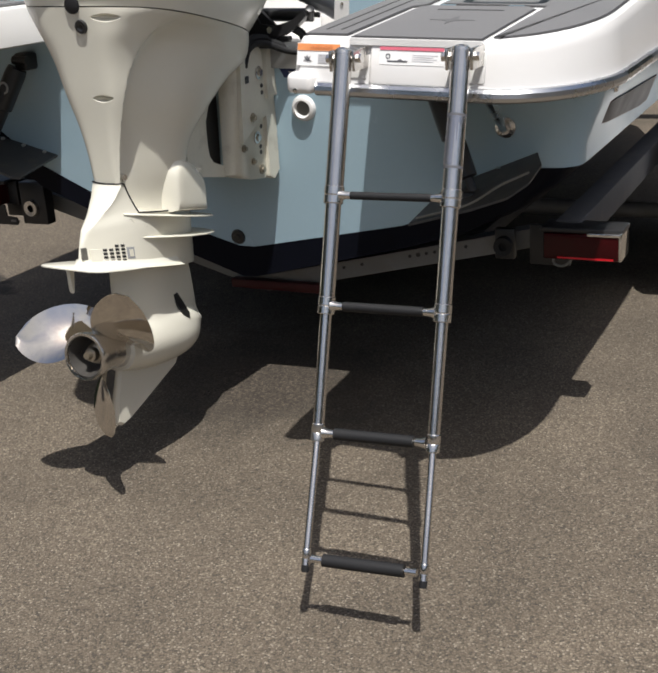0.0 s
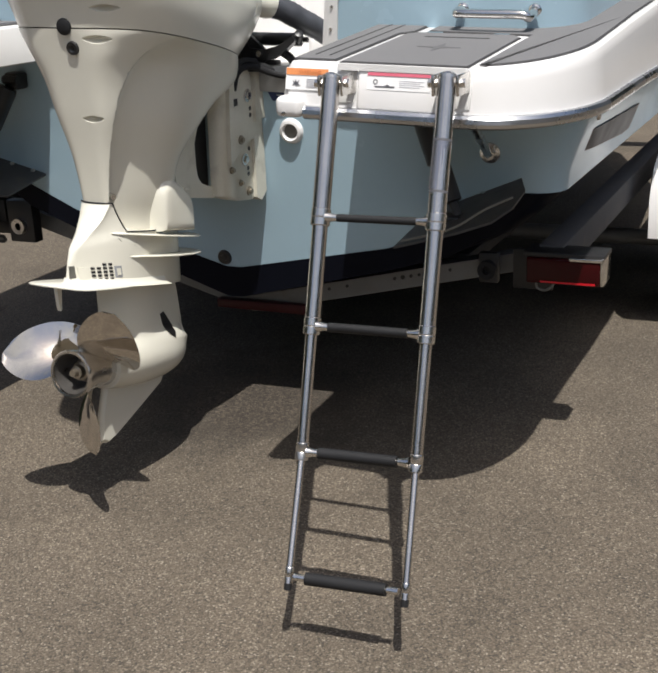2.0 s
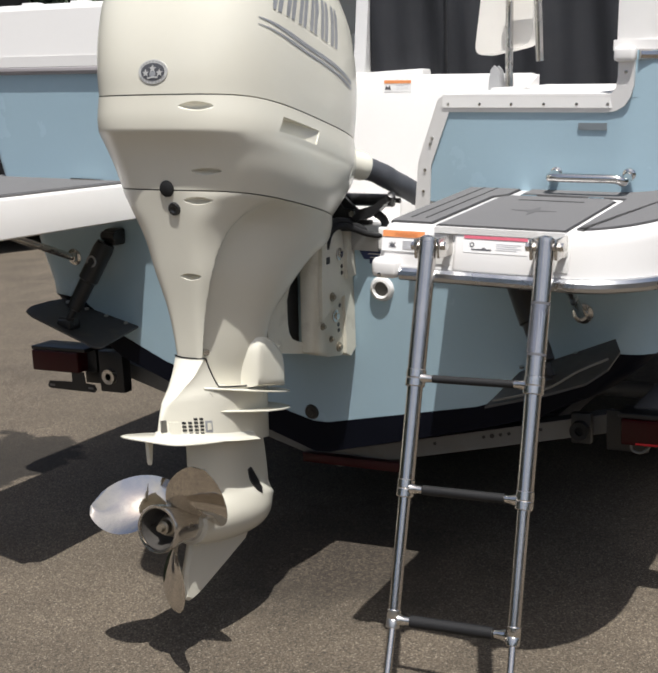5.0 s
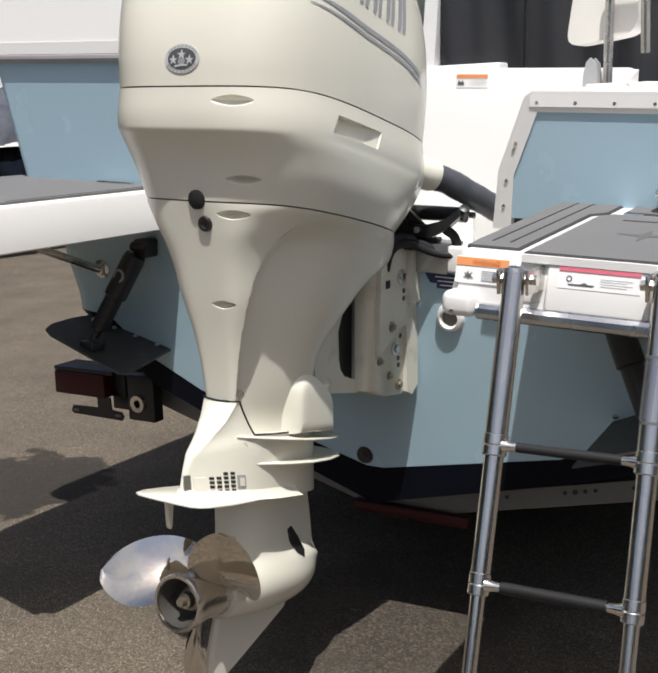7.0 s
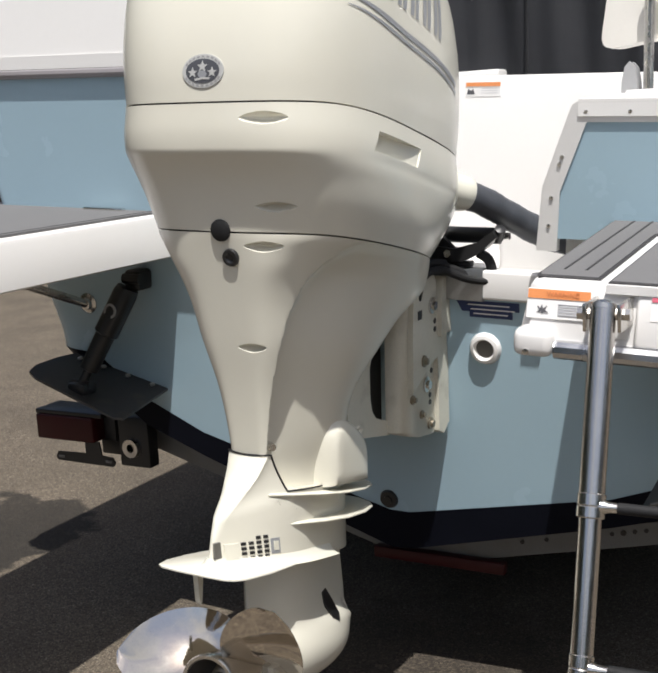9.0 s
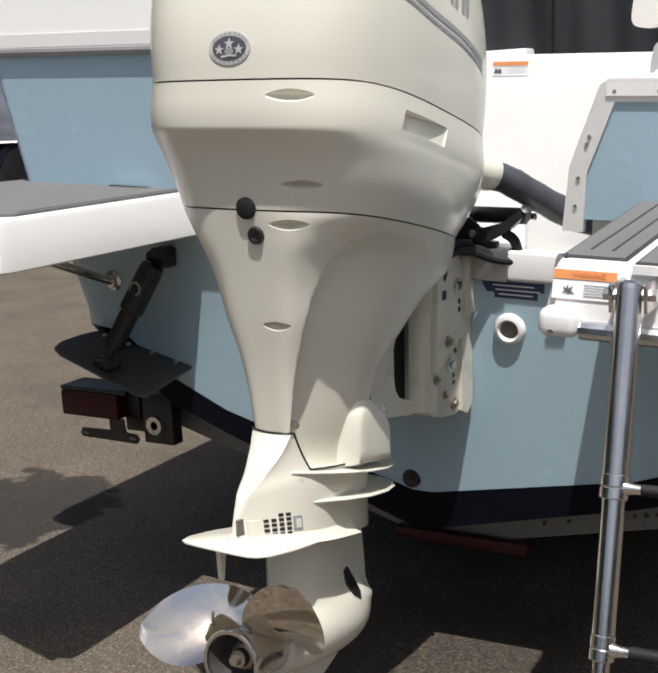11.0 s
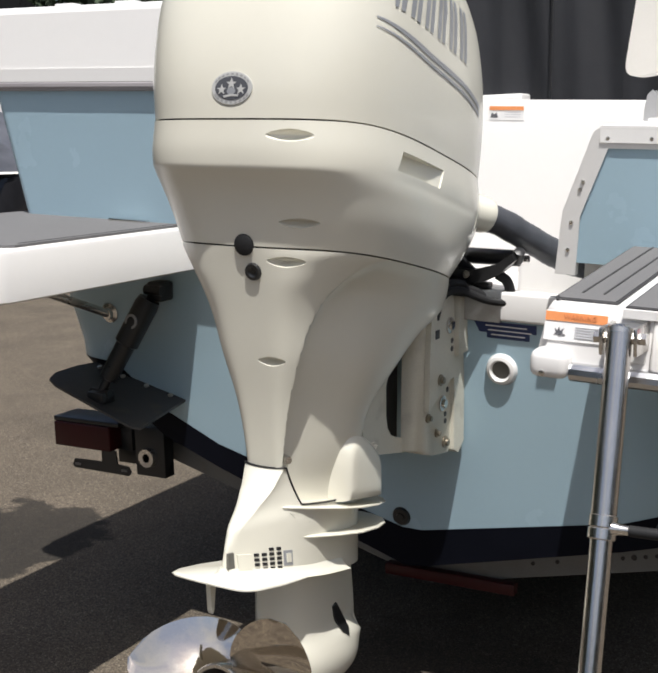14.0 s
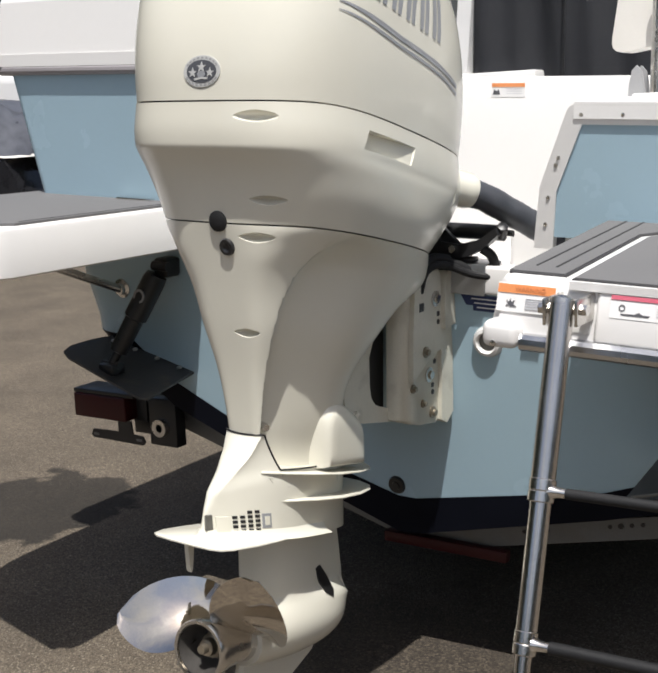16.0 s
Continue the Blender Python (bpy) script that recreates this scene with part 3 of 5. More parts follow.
def slab(outline, front, thick, bevel=0.0):
    """An outline in x and z on the raked bulkhead, that far aft of it and so thick."""
    bm = loft([[(x, bulk_y(z) - front + d, z) for x, z in outline] for d in (0, thick)])
    if bevel:
        bmesh.ops.bevel(bm, geom=[e for e in bm.edges if e.calc_face_angle(0) > 0.6], offset=bevel, segments=2, profile=0.5, affect="EDGES")
    return bm


def quarter(side, x_in_low, x_in_high, top, xo0=1.215, cr=0.16, flare=0.01, inner=0.1, low=1.28):
    """The blue quarter: its aft face bends round into the hull's side and runs forward."""
    rings = []
    for z in np.linspace(low, top, 9):
        f = (z - low) / (top - low)
        xi, xo, y = x_in_low + (x_in_high - x_in_low) * max(0.0, (f - 0.43) / 0.57), xo0 + flare * f, bulk_y(z)
        ring = [(xi, y), (max(xi, xo - cr), y)]
        for k in range(1, 8):
            a = math.pi / 2 * k / 8
            ring.append((max(xi, xo - cr + cr * math.sin(a)), y + 1.25 * cr * (1 - math.cos(a))))
        ring += [(xo, y + 1.25 * cr), (xo, 2.2), (xo - 0.02, 4.2), (xo - 0.08, 4.2), (xo - inner, y + 0.3), (xi, y + 0.3)]
        rings.append([(x * side, yy, z) for x, yy in ring])
    return loft(rings)


part("quarter_upper", quarter(1, 1.10, 1.10, 1.712, xo0=1.225, inner=0.05, flare=0.004, low=1.588), BLUE, boat, "glossy ice-blue quarter top")
part("quarter_bulkhead", quarter(1, 0.486, 0.560, 1.588), BLUE, boat, "glossy ice-blue quarter bulkhead")
part("quarter_bulkhead", quarter(-1, 0.45, 0.45, 1.699, 1.262, 0.05, 0.085), BLUE, boat, "glossy ice-blue quarter bulkhead")
# starboard flange with its screws
flange = [(0.456, 1.25), (0.472, 1.40), (0.537, 1.575), (0.543, 1.586), (0.554, 1.592), (1.035, 1.592), (1.055, 1.598), (1.066, 1.615), (1.070, 1.640), (1.072, 1.715), (1.116, 1.715), (1.114, 1.620), (1.106, 1.590), (1.090, 1.565), (1.066, 1.551), (1.04, 1.547), (0.575, 1.547), (0.514, 1.39), (0.505, 1.25)]
fl = part("flange", slab(flange, 0.005, 0.024, 0.002), WHITE, boat, "white screwed flange round the blue bulkhead")
for x, z in ((0.574, 1.570), (0.672, 1.570), (0.768, 1.570), (0.864, 1.570), (0.958, 1.570), (1.045, 1.570), (0.519, 1.470), (0.513, 1.453), (0.494, 1.375), (0.487, 1.31), (1.093, 1.655), (1.094, 1.70)):
    part("screw", lathe([(0, 0), (0.0052, 0), (0.0045, 0.003), (0, 0.004)], (x, bulk_y(z) - 0.005, z), (0, -1, -0.10), 10), STEEL, fl)
part("grey_plate", slab([(0.963, 1.499), (1.043, 1.499), (1.043, 1.519), (0.963, 1.519)], 0.004, 0.0065), mat("bluish_grey_plate", (0.20, 0.23, 0.25), 0.5), boat, "small grey plate")
grab = smooth_path([(0.90, bulk_y(1.35), 1.378), (0.90, bulk_y(1.35) - 0.06, 1.370), (0.918, bulk_y(1.35) - 0.075, 1.370), (1.0, bulk_y(1.35) - 0.078, 1.370), (1.088, bulk_y(1.35) - 0.075, 1.370), (1.106, bulk_y(1.35) - 0.06, 1.362), (1.106, bulk_y(1.35), 1.376)], 5)
gh = part("grab_handle", tube(grab, 0.0125, 12), CHROME, boat, "polished stainless grab handle")
for x in (0.90, 1.106):
    part("flange_foot", lathe([(0, 0), (0.019, 0), (0.017, 0.005), (0.0125, 0.008), (0, 0.008)], (x, bulk_y(1.35), 1.378), (0, -1, -0.10), 16), CHROME, gh)

# coaming, gunwales and the motor well
coam = [(0.556, 0.731), (1.05, 0.731), (1.10, 0.75), (1.10, 1.9), (0.50, 1.9), (0.53, 1.3)]
bm = prism(coam, 1.560, 1.598, 0.007, seg=3)
for v in bm.verts:
    if v.co.z > 1.58:
        v.co.z += 0.028 * max(0.0, v.co.y - 0.75)  # the top climbs gently forward
part("coaming", bm, mat("white_nonskid_gelcoat", (0.77, 0.756, 0.74), 0.6, vary=0.02, shine=0.2, bump=0.1, bump_scale=400), boat, "white moulded coaming top", sharp=12)
gun = [(1.062, 0.735), (1.10, 0.741), (1.155, 0.776), (1.20, 0.846), (1.222, 0.94), (1.25, 2.4), (1.2, 4.4), (1.08, 4.4), (1.06, 2.4), (1.055, 0.80)]
gw = part("gunwale", prism(gun, 1.715, 1.98, 0.018, seg=3), WHITE, boat, "tall white gunwale moulding")
part("ledge", prism([(x + (0.008 if x > 1.15 else -0.008), y - (0.006 if y < 0.8 else 0)) for x, y in gun], 1.712, 1.74, 0.008, seg=3), WHITE, gw)
part("rub_rail", tube([(1.12, 0.738, 1.70), (1.168, 0.782, 1.70), (1.206, 0.85, 1.702), (1.230, 0.94, 1.705), (1.245, 1.1, 1.71), (1.265, 2.4, 1.74), (1.215, 4.4, 1.80)], 0.016, 10), TUBING, gw, "polished stainless rub rail")
part("rail_end", box(1.06, 1.118, 0.705, 0.745, 1.682, 1.722, 0.01, 3), WHITE, gw)
ft = part("flush_fitting", lathe([(0, 0.004), (0.008, 0.005), (0.011, 0.012), (0.017, 0.010), (0.019, 0.0), (0.019, -0.012)], (1.228, 1.30, 1.852), (1, -0.02, 0), 18), STEEL, gw, "small stainless fitting")
for y0, y1, z0, z1 in ((1.632, 1.642, 1.80, 1.88), (1.66, 1.672, 1.80, 1.88), (1.632, 1.672, 1.836, 1.848)):
    part("text_bar", box(1.2335, 1.2385, y0, y1, z0, z1), SOFT_INK, gw)
gun_p = [(-0.30, 0.716), (-1.36, 0.716), (-1.40, 0.748), (-1.40, 4.4), (-1.05, 4.4), (-1.05, 1.6), (-0.30, 1.6)]
gp = part("gunwale", loft([[(x * (1 - 0.4 * g), y + (g if y < 0.8 else 0), z) for x, y in gun_p] for z, g in ((1.72, 0.004), (1.73, 0.0), (1.895, 0.016), (1.908, 0.021), (1.916, 0.034))]), WHITE, boat, "tall white gunwale moulding", sharp=10)
part("ledge", prism([(x - (0.012 if x < -1 else 0), y - (0.002 if y < 0.9 else 0)) for x, y in gun_p], 1.700, 1.737, 0.008, seg=3), WHITE, gp)
for x in (-1.072, -0.845):
    part("top_clip", box(x - 0.036, x + 0.036, 0.775, 0.81, 1.912, 1.926, 0.003), WHITE, gp, "small white clip on the gunwale's edge")
part("rail_end", box(-0.69, -0.668, 0.70, 0.735, 1.672, 1.712, 0.006, 2), WHITE, gp)
part("rub_rail", tube([(-0.68, 0.724, 1.688), (-1.335, 0.724, 1.688), (-1.37, 0.74, 1.688), (-1.39, 0.80, 1.688), (-1.39, 4.4, 1.688)], 0.015, 10), RAIL_GREY, gp, "grey vinyl rub rail")
part("well_wall", box(-0.56, 0.53, 1.62, 1.68, 1.10, 1.670, 0.01), WHITE, boat, "white motor well front wall")
part("well_side", prism([(0.86, 1.14), (0.86, 1.56), (0.95, 1.60), (1.50, 1.61), (1.66, 1.665), (1.66, 1.10), (0.86, 1.10)], 0.50, 0.545, axis="x"), WHITE, boat)
part("well_side", prism([(0.90, 1.22), (0.90, 1.70), (1.45, 1.70), (1.66, 1.67), (1.66, 1.10), (0.90, 1.10)], -0.62, -0.56, axis="x"), WHITE, boat)
part("well_floor", box(-0.60, 0.60, 0.875, 1.66, 1.10, 1.125), WHITE, boat)
part("transom_cap", box(-0.30, 0.61, 0.832, 0.90, 1.108, 1.183, 0.008, 3), WHITE, boat, "white transom cap")
part("cap_plate", box(-0.25, 0.30, 0.8285, 0.93, 1.104, 1.187, 0.003), ALU_PLATE, boat, "bare aluminium transom plate")
part("clamp_strip", join(box(-0.24, 0.20, 0.815, 0.845, 1.166, 1.182, 0.003), box(-0.24, 0.262, 0.835, 0.87, 1.188, 1.202, 0.003)), BLACK, boat, "black strip along the transom plate")
part("moulded_step", box(0.22, 0.46, 1.15, 1.55, 1.12, 1.25, 0.02, 3), WHITE, boat)
lab = label_plate("warning_label", -0.064, 0.052, 1.606, 1.650, 1.6186, ORANGE, 0.013, boat, "small white label with an orange heading")
part("pictogram", prism([(-0.060, 1.613), (-0.034, 1.613), (-0.039, 1.630), (-0.047, 1.623), (-0.055, 1.630)], 1.6178, 1.619, axis="y"), SOFT_INK, lab)
for k in range(3):
    part("text_bar", box(-0.012, 0.042, 1.6178, 1.619, 1.630 - 0.007 * k, 1.6315 - 0.007 * k), INK, lab)

# fittings on the transom
def on_transom(x, z, out=0.0):
    return Vector((x, transom_y(z) - out * 0.993, z - out * 0.119))


AFT = Vector((0, -0.993, -0.119))
part("drain_fitting", lathe([(0.024, 0.0), (0.024, 0.010), (0.029, 0.016), (0.037, 0.013), (0.043, 0.0), (0.043, -0.01)], on_transom(0.298, 0.978), AFT, 28), WHITE, boat, "white plastic through-hull fitting")
part("drain_hole", lathe([(0, 0.004), (0.025, 0.004), (0.025, -0.01), (0, -0.01)], on_transom(0.298, 0.978), AFT, 20), SHADE_GREY, boat)
pl = part("drain_plug", lathe([(0, 0.012), (0.012, 0.012), (0.013, 0.008), (0.024, 0.008), (0.028, 0.0), (0.028, -0.01)], on_transom(-0.003, 0.505), AFT, 22), BLACK, boat, "black garboard drain plug")
st = part("builder_label", loft([[on_transom(x, z, o) for x, z in ((0.222, 1.103), (0.39, 1.103), (0.39, 1.080), (0.372, 1.080), (0.372, 1.060), (0.258, 1.060), (0.258, 1.074), (0.238, 1.074))] for o in (-0.003, 0.002)]), NAVYINK, boat, "navy maker's label with illegible print")
for k, (a, b) in enumerate(((0.255, 0.365), (0.262, 0.378), (0.27, 0.36))):
    z = 1.093 - 0.0115 * k
    part("text_bar", loft([[on_transom(x, zz, o) for x, zz in ((a, z - 0.0013), (b, z - 0.0013), (b, z + 0.0013), (a, z + 0.0013))] for o in (0, 0.004)]), PAPER, st)
part("side_fitting", lathe([(0, 0.0), (0.02, 0.0), (0.016, 0.014), (0.008, 0.014), (0, 0.004)], (1.222, 1.12, 1.05), (1, 0, 0), 16), STEEL, boat, "steel side outlet")
# a thin dark grey band laid on the starboard hull side
rings = []
for y, z0, z1 in ((1.04, 0.943, 1.008), (1.10, 0.937, 1.006), (1.17, 0.931, 1.003), (1.30, 0.920, 0.997), (1.48, 0.905, 0.990), (1.95, 0.868, 0.972)):
    tuck = -0.012 * max(0.0, (1.17 - y) / 0.15)
    rings.append([(side_x(z) + tuck + o, y, z) for z, o in ((z0, 0.005), (z1, 0.005), (z1, -0.004), (z0, -0.004))])
part("side_stripe", loft(rings), mat("dark_grey_band", (0.06, 0.055, 0.055), 0.5, shine=0.25), boat, "dark grey stripe along the hull's side")

for side in (1, -1):
    # trim tab: plate, hinge, actuator with brackets; and the platform's stay
    def tp(x, y, z):
        return (x * side, y, z)
    plate = [[(0.735, 0.905, 0.745), (1.078, 0.905, 0.822), (1.090, 0.80, 0.824), (1.085, 0.70, 0.822), (1.065, 0.652, 0.815), (1.03, 0.638, 0.803), (0.90, 0.642, 0.762), (0.75, 0.648, 0.712), (0.728, 0.665, 0.708)]]
    if side > 0:
        plate = [[(0.765, 0.90, 0.74), (1.067, 0.86, 0.881), (1.112, 0.74, 0.872), (1.10, 0.66, 0.838), (1.05, 0.62, 0.800), (0.95, 0.60, 0.762), (0.76, 0.60, 0.70)]]
    top = [tp(*p) for p in plate[0]]
    bm = loft([[(x, y, z + h) for x, y, z in top] for h in (0.0, 0.007)])
    tab = part("trim_tab", bm, GREY_TAB, boat, "dull stainless trim tab")
    part("hinge", tube([tp(0.745, 0.905, 0.742), tp(1.067, 0.885, 0.858 if side > 0 else 0.820)], 0.009, 8), GREY_TAB, tab)
    for k in range(4):
        f = 0.1 + 0.27 * k
        part("bolt", lathe([(0, 0), (0.008, 0), (0.008, 0.006), (0, 0.008)], tp(0.745 + 0.32 * f, 0.875 - 0.03 * f, 0.752 + (0.12 if side > 0 else 0.076) * f), (0, -0.3, 1), 8), STEEL, tab)
    a, b = (Vector(tp(0.765, 0.79, 1.095)), Vector(tp(0.925, 0.70, 0.79))) if side > 0 else (Vector(tp(0.768, 0.79, 1.10)), Vector(tp(0.905, 0.70, 0.79)))
    d = (b - a).normalized()
    act = part("actuator", join(lathe([(0, 0.03), (0.033, 0.03), (0.037, 0.05), (0.037, 0.18), (0.030, 0.185), (0.028, (b - a).length - 0.05), (0.014, (b - a).length - 0.045), (0.014, (b - a).length - 0.005), (0, (b - a).length - 0.005)], a, d, 18),), BLACK, tab, "black trim tab actuator")
    part("top_bracket", join(box(a.x - 0.028, a.x + 0.028, 0.785, 0.85, 1.065, 1.125, 0.01), tube([a + Vector((-0.03, 0, 0)), a + Vector((0.03, 0, 0))], 0.016, 10)), BLACK, act)
    part("foot_bracket", join(box(b.x - 0.032, b.x + 0.032, b.y - 0.03, b.y + 0.03, b.z - 0.03, b.z + 0.006, 0.008), tube([b + Vector((-0.035, 0, 0.0)), b + Vector((0.035, 0, 0.0))], 0.013, 10)), BLACK, act)
    if side < 0:
        part("ring", lathe([(0.015, 0), (0.022, 0), (0.022, 0.004), (0.015, 0.004), (0.015, 0)], a + d * 0.10 + Vector((0, -0.034, 0)), (0, -1, 0.1), 18, False), mat("faded_ring_print", (0.30, 0.30, 0.31), 0.5), act, "pale ring mark")
    fx, fz = (0.965, 0.955) if side > 0 else (1.0, 1.0)
    stay = [tp(0.985 if side > 0 else 1.16, 0.50, 1.16), tp(fx, 0.845, fz)]
    s = part("platform_stay", tube(stay, 0.0135, 12), STEEL, boat, "stainless tube stay under the platform")
    part("stay_foot", lathe([(0, 0.02), (0.018, 0.02), (0.02, 0.008), (0.032, 0.004), (0.032, -0.01)], on_transom(fx * side, fz), AFT, 16), STEEL, s)

# ---- outboard motor ----
motor = root("outboard_motor", pose(-0.016, 0, 0, 0, 2.0, 0), "large cream-white outboard motor bolted to the boat's transom", "outboard motor")
DROP = 0.25
TOP = [(1.6395, 0.287, 0.022, 0.83, 3.1), (1.70, 0.2885, 0.026, 0.835, 3.2), (1.80, 0.286, 0.044, 0.835, 3.4), (1.90, 0.278, 0.074, 0.825, 3.5), (2.00, 0.262, 0.115, 0.80, 3.3), (2.08, 0.232, 0.17, 0.745, 2.9), (2.14, 0.18, 0.25, 0.68, 2.5), (2.165, 0.095, 0.35, 0.57, 2.0)]
BASE = [(1.3905, 0.267, 0.0695, 0.715, 2.72, -0.003, 0.92), (1.45, 0.280, 0.0610, 0.76, 2.90, 0.001, 0.972), (1.50, 0.287, 0.046, 0.80, 3.10, 0.0, 0.995), (1.532, 0.289, 0.027, 0.822, 3.2, 0, 1.0), (1.545, 0.289, 0.018, 0.83, 3.2, 0, 1.0), (1.56, 0.290, 0.016, 0.832, 3.2, 0, 1.0), (1.636, 0.2865, 0.0215, 0.83, 3.15, 0, 1.0)]
MID = [(0.80, 0.086, 0.146, 0.43, 6.0, 0.006, 0.58), (0.87, 0.088, 0.143, 0.435, 6.0, 0.006, 0.57), (0.95, 0.104, 0.136, 0.42, 6.0, 0.007, 0.52), (1.06, 0.126, 0.122, 0.437, 5.5, 0.006, 0.55), (1.16, 0.168, 0.106, 0.503, 5.2, 0.003, 0.58), (1.25, 0.201, 0.0925, 0.588, 5.0, 0.0, 0.60), (1.312, 0.231, 0.0825, 0.665, 4.9, -0.003, 0.65), (1.3525, 0.250, 0.0755, 0.695, 3.7, -0.004, 0.765), (1.387, 0.2666, 0.0690, 0.714, 2.72, -0.003, 0.915)]
CREASE = ((0.80, 0.150), (0.95, 0.147), (1.05, 0.144), (1.144, 0.140), (1.204, 0.144), (1.282, 0.162), (1.33, 0.184), (1.36, 0.212), (1.375, 0.232), (1.387, 0.255))
SCOOP = ((0.80, 0.046), (0.95, 0.050), (1.08, 0.046), (1.2, 0.034), (1.32, 0.028), (1.365, 0.016), (1.38, 0.006), (1.387, 0.0))


def steps(table, z):
    return float(np.interp(z, [a for a, _ in table], [b for _, b in table]))


def scooped(ring, z, x0, yf):
    """Hollows the flanks of the midsection forward of the crease that frames its aft face."""
    yc, deep, out = steps(CREASE, z), steps(SCOOP, z), []
    for x, y, zz in ring:
        u = (y - yc) / (0.95 * yf - yc)
        if 0 < u < 1:
            x = x0 + (x - x0) - math.copysign(deep * (1 - math.exp(-u / (0.05 if z > 1.0 else 0.05 + 0.5 * (1.0 - z)))) * (1 - u) ** 1.2, x - x0)
        out.append((x, y, zz))
    return out


def body(rows, drop, fine=4, scoop=False):
    zs = []
    for a, b in zip(rows, rows[1:]):
        zs += [a[0] + (b[0] - a[0]) * k / fine for k in range(fine)]
    zs.append(rows[-1][0])
    rings = []
    for z in zs:
        _, xh, ya, yf, n, off, narrow = at_level(rows, z)
        ring = section(z, xh, ya, yf, n, narrow=min(1.0, narrow), seg=144, drop=drop, x0=off, bend_in=1.15)
        rings.append(scooped(ring, z, off, yf) if scoop else ring)
    return loft(rings)


cowl = part("top_cowl", body(TOP, DROP), CREAM, motor, "smooth cream-white top cowl", sharp=50)
base = part("lower_cowl", body(BASE, DROP), CREAM, motor, "cream-white lower cowl with a tucked-in underside", sharp=60)
mid = part("midsection", body(MID, DROP, 6, True), CREAM, motor, "cream-white waisted midsection cover", sharp=60)
part("seam_gasket", loft([section(z, xh, ya, yf, 3.0, drop=DROP) for z, xh, ya, yf in ((1.63, 0.284, 0.024, 0.827), (1.644, 0.284, 0.024, 0.827))]), RUBBER, cowl, "dark cowl seal")
part("seam_gasket", loft([section(z, xh, ya, yf, 2.6, seg=72, drop=DROP, x0=-0.003) for z, xh, ya, yf in ((1.375, 0.237, 0.088, 0.703), (1.404, 0.237, 0.088, 0.703))]), RUBBER, base, "dark seam")



def carve(ob, cutters):
    """Cuts hollows into a part and keeps the result as its plain mesh."""
    for bm in cutters:
        cut = make("cutter", bm, CREAM, ob.parent)
        m = ob.modifiers.new("cut", "BOOLEAN")
        m.operation, m.object, m.solver = "DIFFERENCE", cut, "EXACT"
        bpy.context.view_layer.update()
        me = bpy.data.meshes.new_from_object(ob.evaluated_get(bpy.context.evaluated_depsgraph_get()))
        ob.modifiers.remove(m)
        ob.data = me
        bpy.data.objects.remove(cut)
    ob.data.set_sharp_from_angle(angle=radians(28))


def hollow(rows, z, angle, a, b, depth):
    """A lens-shaped cutter lying in a body's surface."""
    p, nrm, du, dv = on_body(rows, z, angle, 0, DROP)
    if abs(angle) < 6:
        du, dv, nrm = Vector((1, 0, 0)), Vector((0, 0, 1)), Vector((0, -1, 0))
    rings = []
    for i in range(1, 16):
        x = -1 + i / 8
        w = (1 - abs(x) ** 1.7)
        rings.append([p + du * (a * x) + dv * (b * w * math.cos(t)) + nrm * (depth * w * math.sin(t)) for t in (2 * math.pi * k / 14 for k in range(14))])
    return loft(rings)


p, nrm, du, dv = on_body(BASE, 1.583, 83.5, 0, DROP)
p = p + du * 0.010
wedge = [(-0.100, 0.02), (-0.100, -0.034), (-0.03, -0.020), (0.088, -0.006), (0.096, 0.02)]
grip = loft([[p + du * (u + 0.01 * e) + nrm * h + dv * (0.021 * e) for u, h in wedge] for e in (-1, -0.9, 0.9, 1)])
carve(base, [hollow(BASE, 1.608, 19.5, 0.062, 0.0125, 0.016), hollow(BASE, 1.440, 22, 0.048, 0.0110, 0.02), hollow(BASE, 1.525, 113, 0.010, 0.026, 0.008), grip])
carve(mid, [hollow(MID, 1.3615, 19, 0.050, 0.0115, 0.02), hollow(MID, 1.152, 9.5, 0.037, 0.0105, 0.022)])

# emblem: an oval badge with three stars and a lettered rim
PEWTER = mat("pale_pewter", (0.50, 0.50, 0.49), 0.35)
bd = part("badge", patch(TOP, oval(0.0465, 0.0315, 40), 1.696, 0.8, 0.002, DROP), PEWTER, cowl, "oval silver and black badge with stars")
part("badge_field", patch(TOP, oval(0.0375, 0.0225, 36), 1.696, 0.8, 0.0030, DROP), mat("badge_black", (0.085, 0.088, 0.10), 0.35), bd)
for cx, cy, r in ((-0.022, -0.003, 0.0115), (0.0, 0.008, 0.0125), (0.022, -0.003, 0.0115)):
    pts = [(cx + r * (1 if k % 2 == 0 else 0.40) * math.sin(math.pi * k / 5), cy + 0.92 * r * (1 if k % 2 == 0 else 0.40) * math.cos(math.pi * k / 5)) for k in range(10)]
    part("star", patch(TOP, pts, 1.696, 0.8, 0.0038, DROP), PEWTER, bd)
part("globe", patch(TOP, oval(0.010, 0.007, 14, cy=-0.006), 1.696, 0.8, 0.0034, DROP), DECAL, bd)
part("ribbon", patch(TOP, [(-0.016, -0.0185), (0.0, -0.0155), (0.016, -0.0165), (0.018, -0.0125), (0.0, -0.0115), (-0.018, -0.0145)], 1.696, 0.8, 0.0038, DROP), PEWTER, bd)
RIM_INK = mat("rim_ink", (0.33, 0.33, 0.33), 0.5)
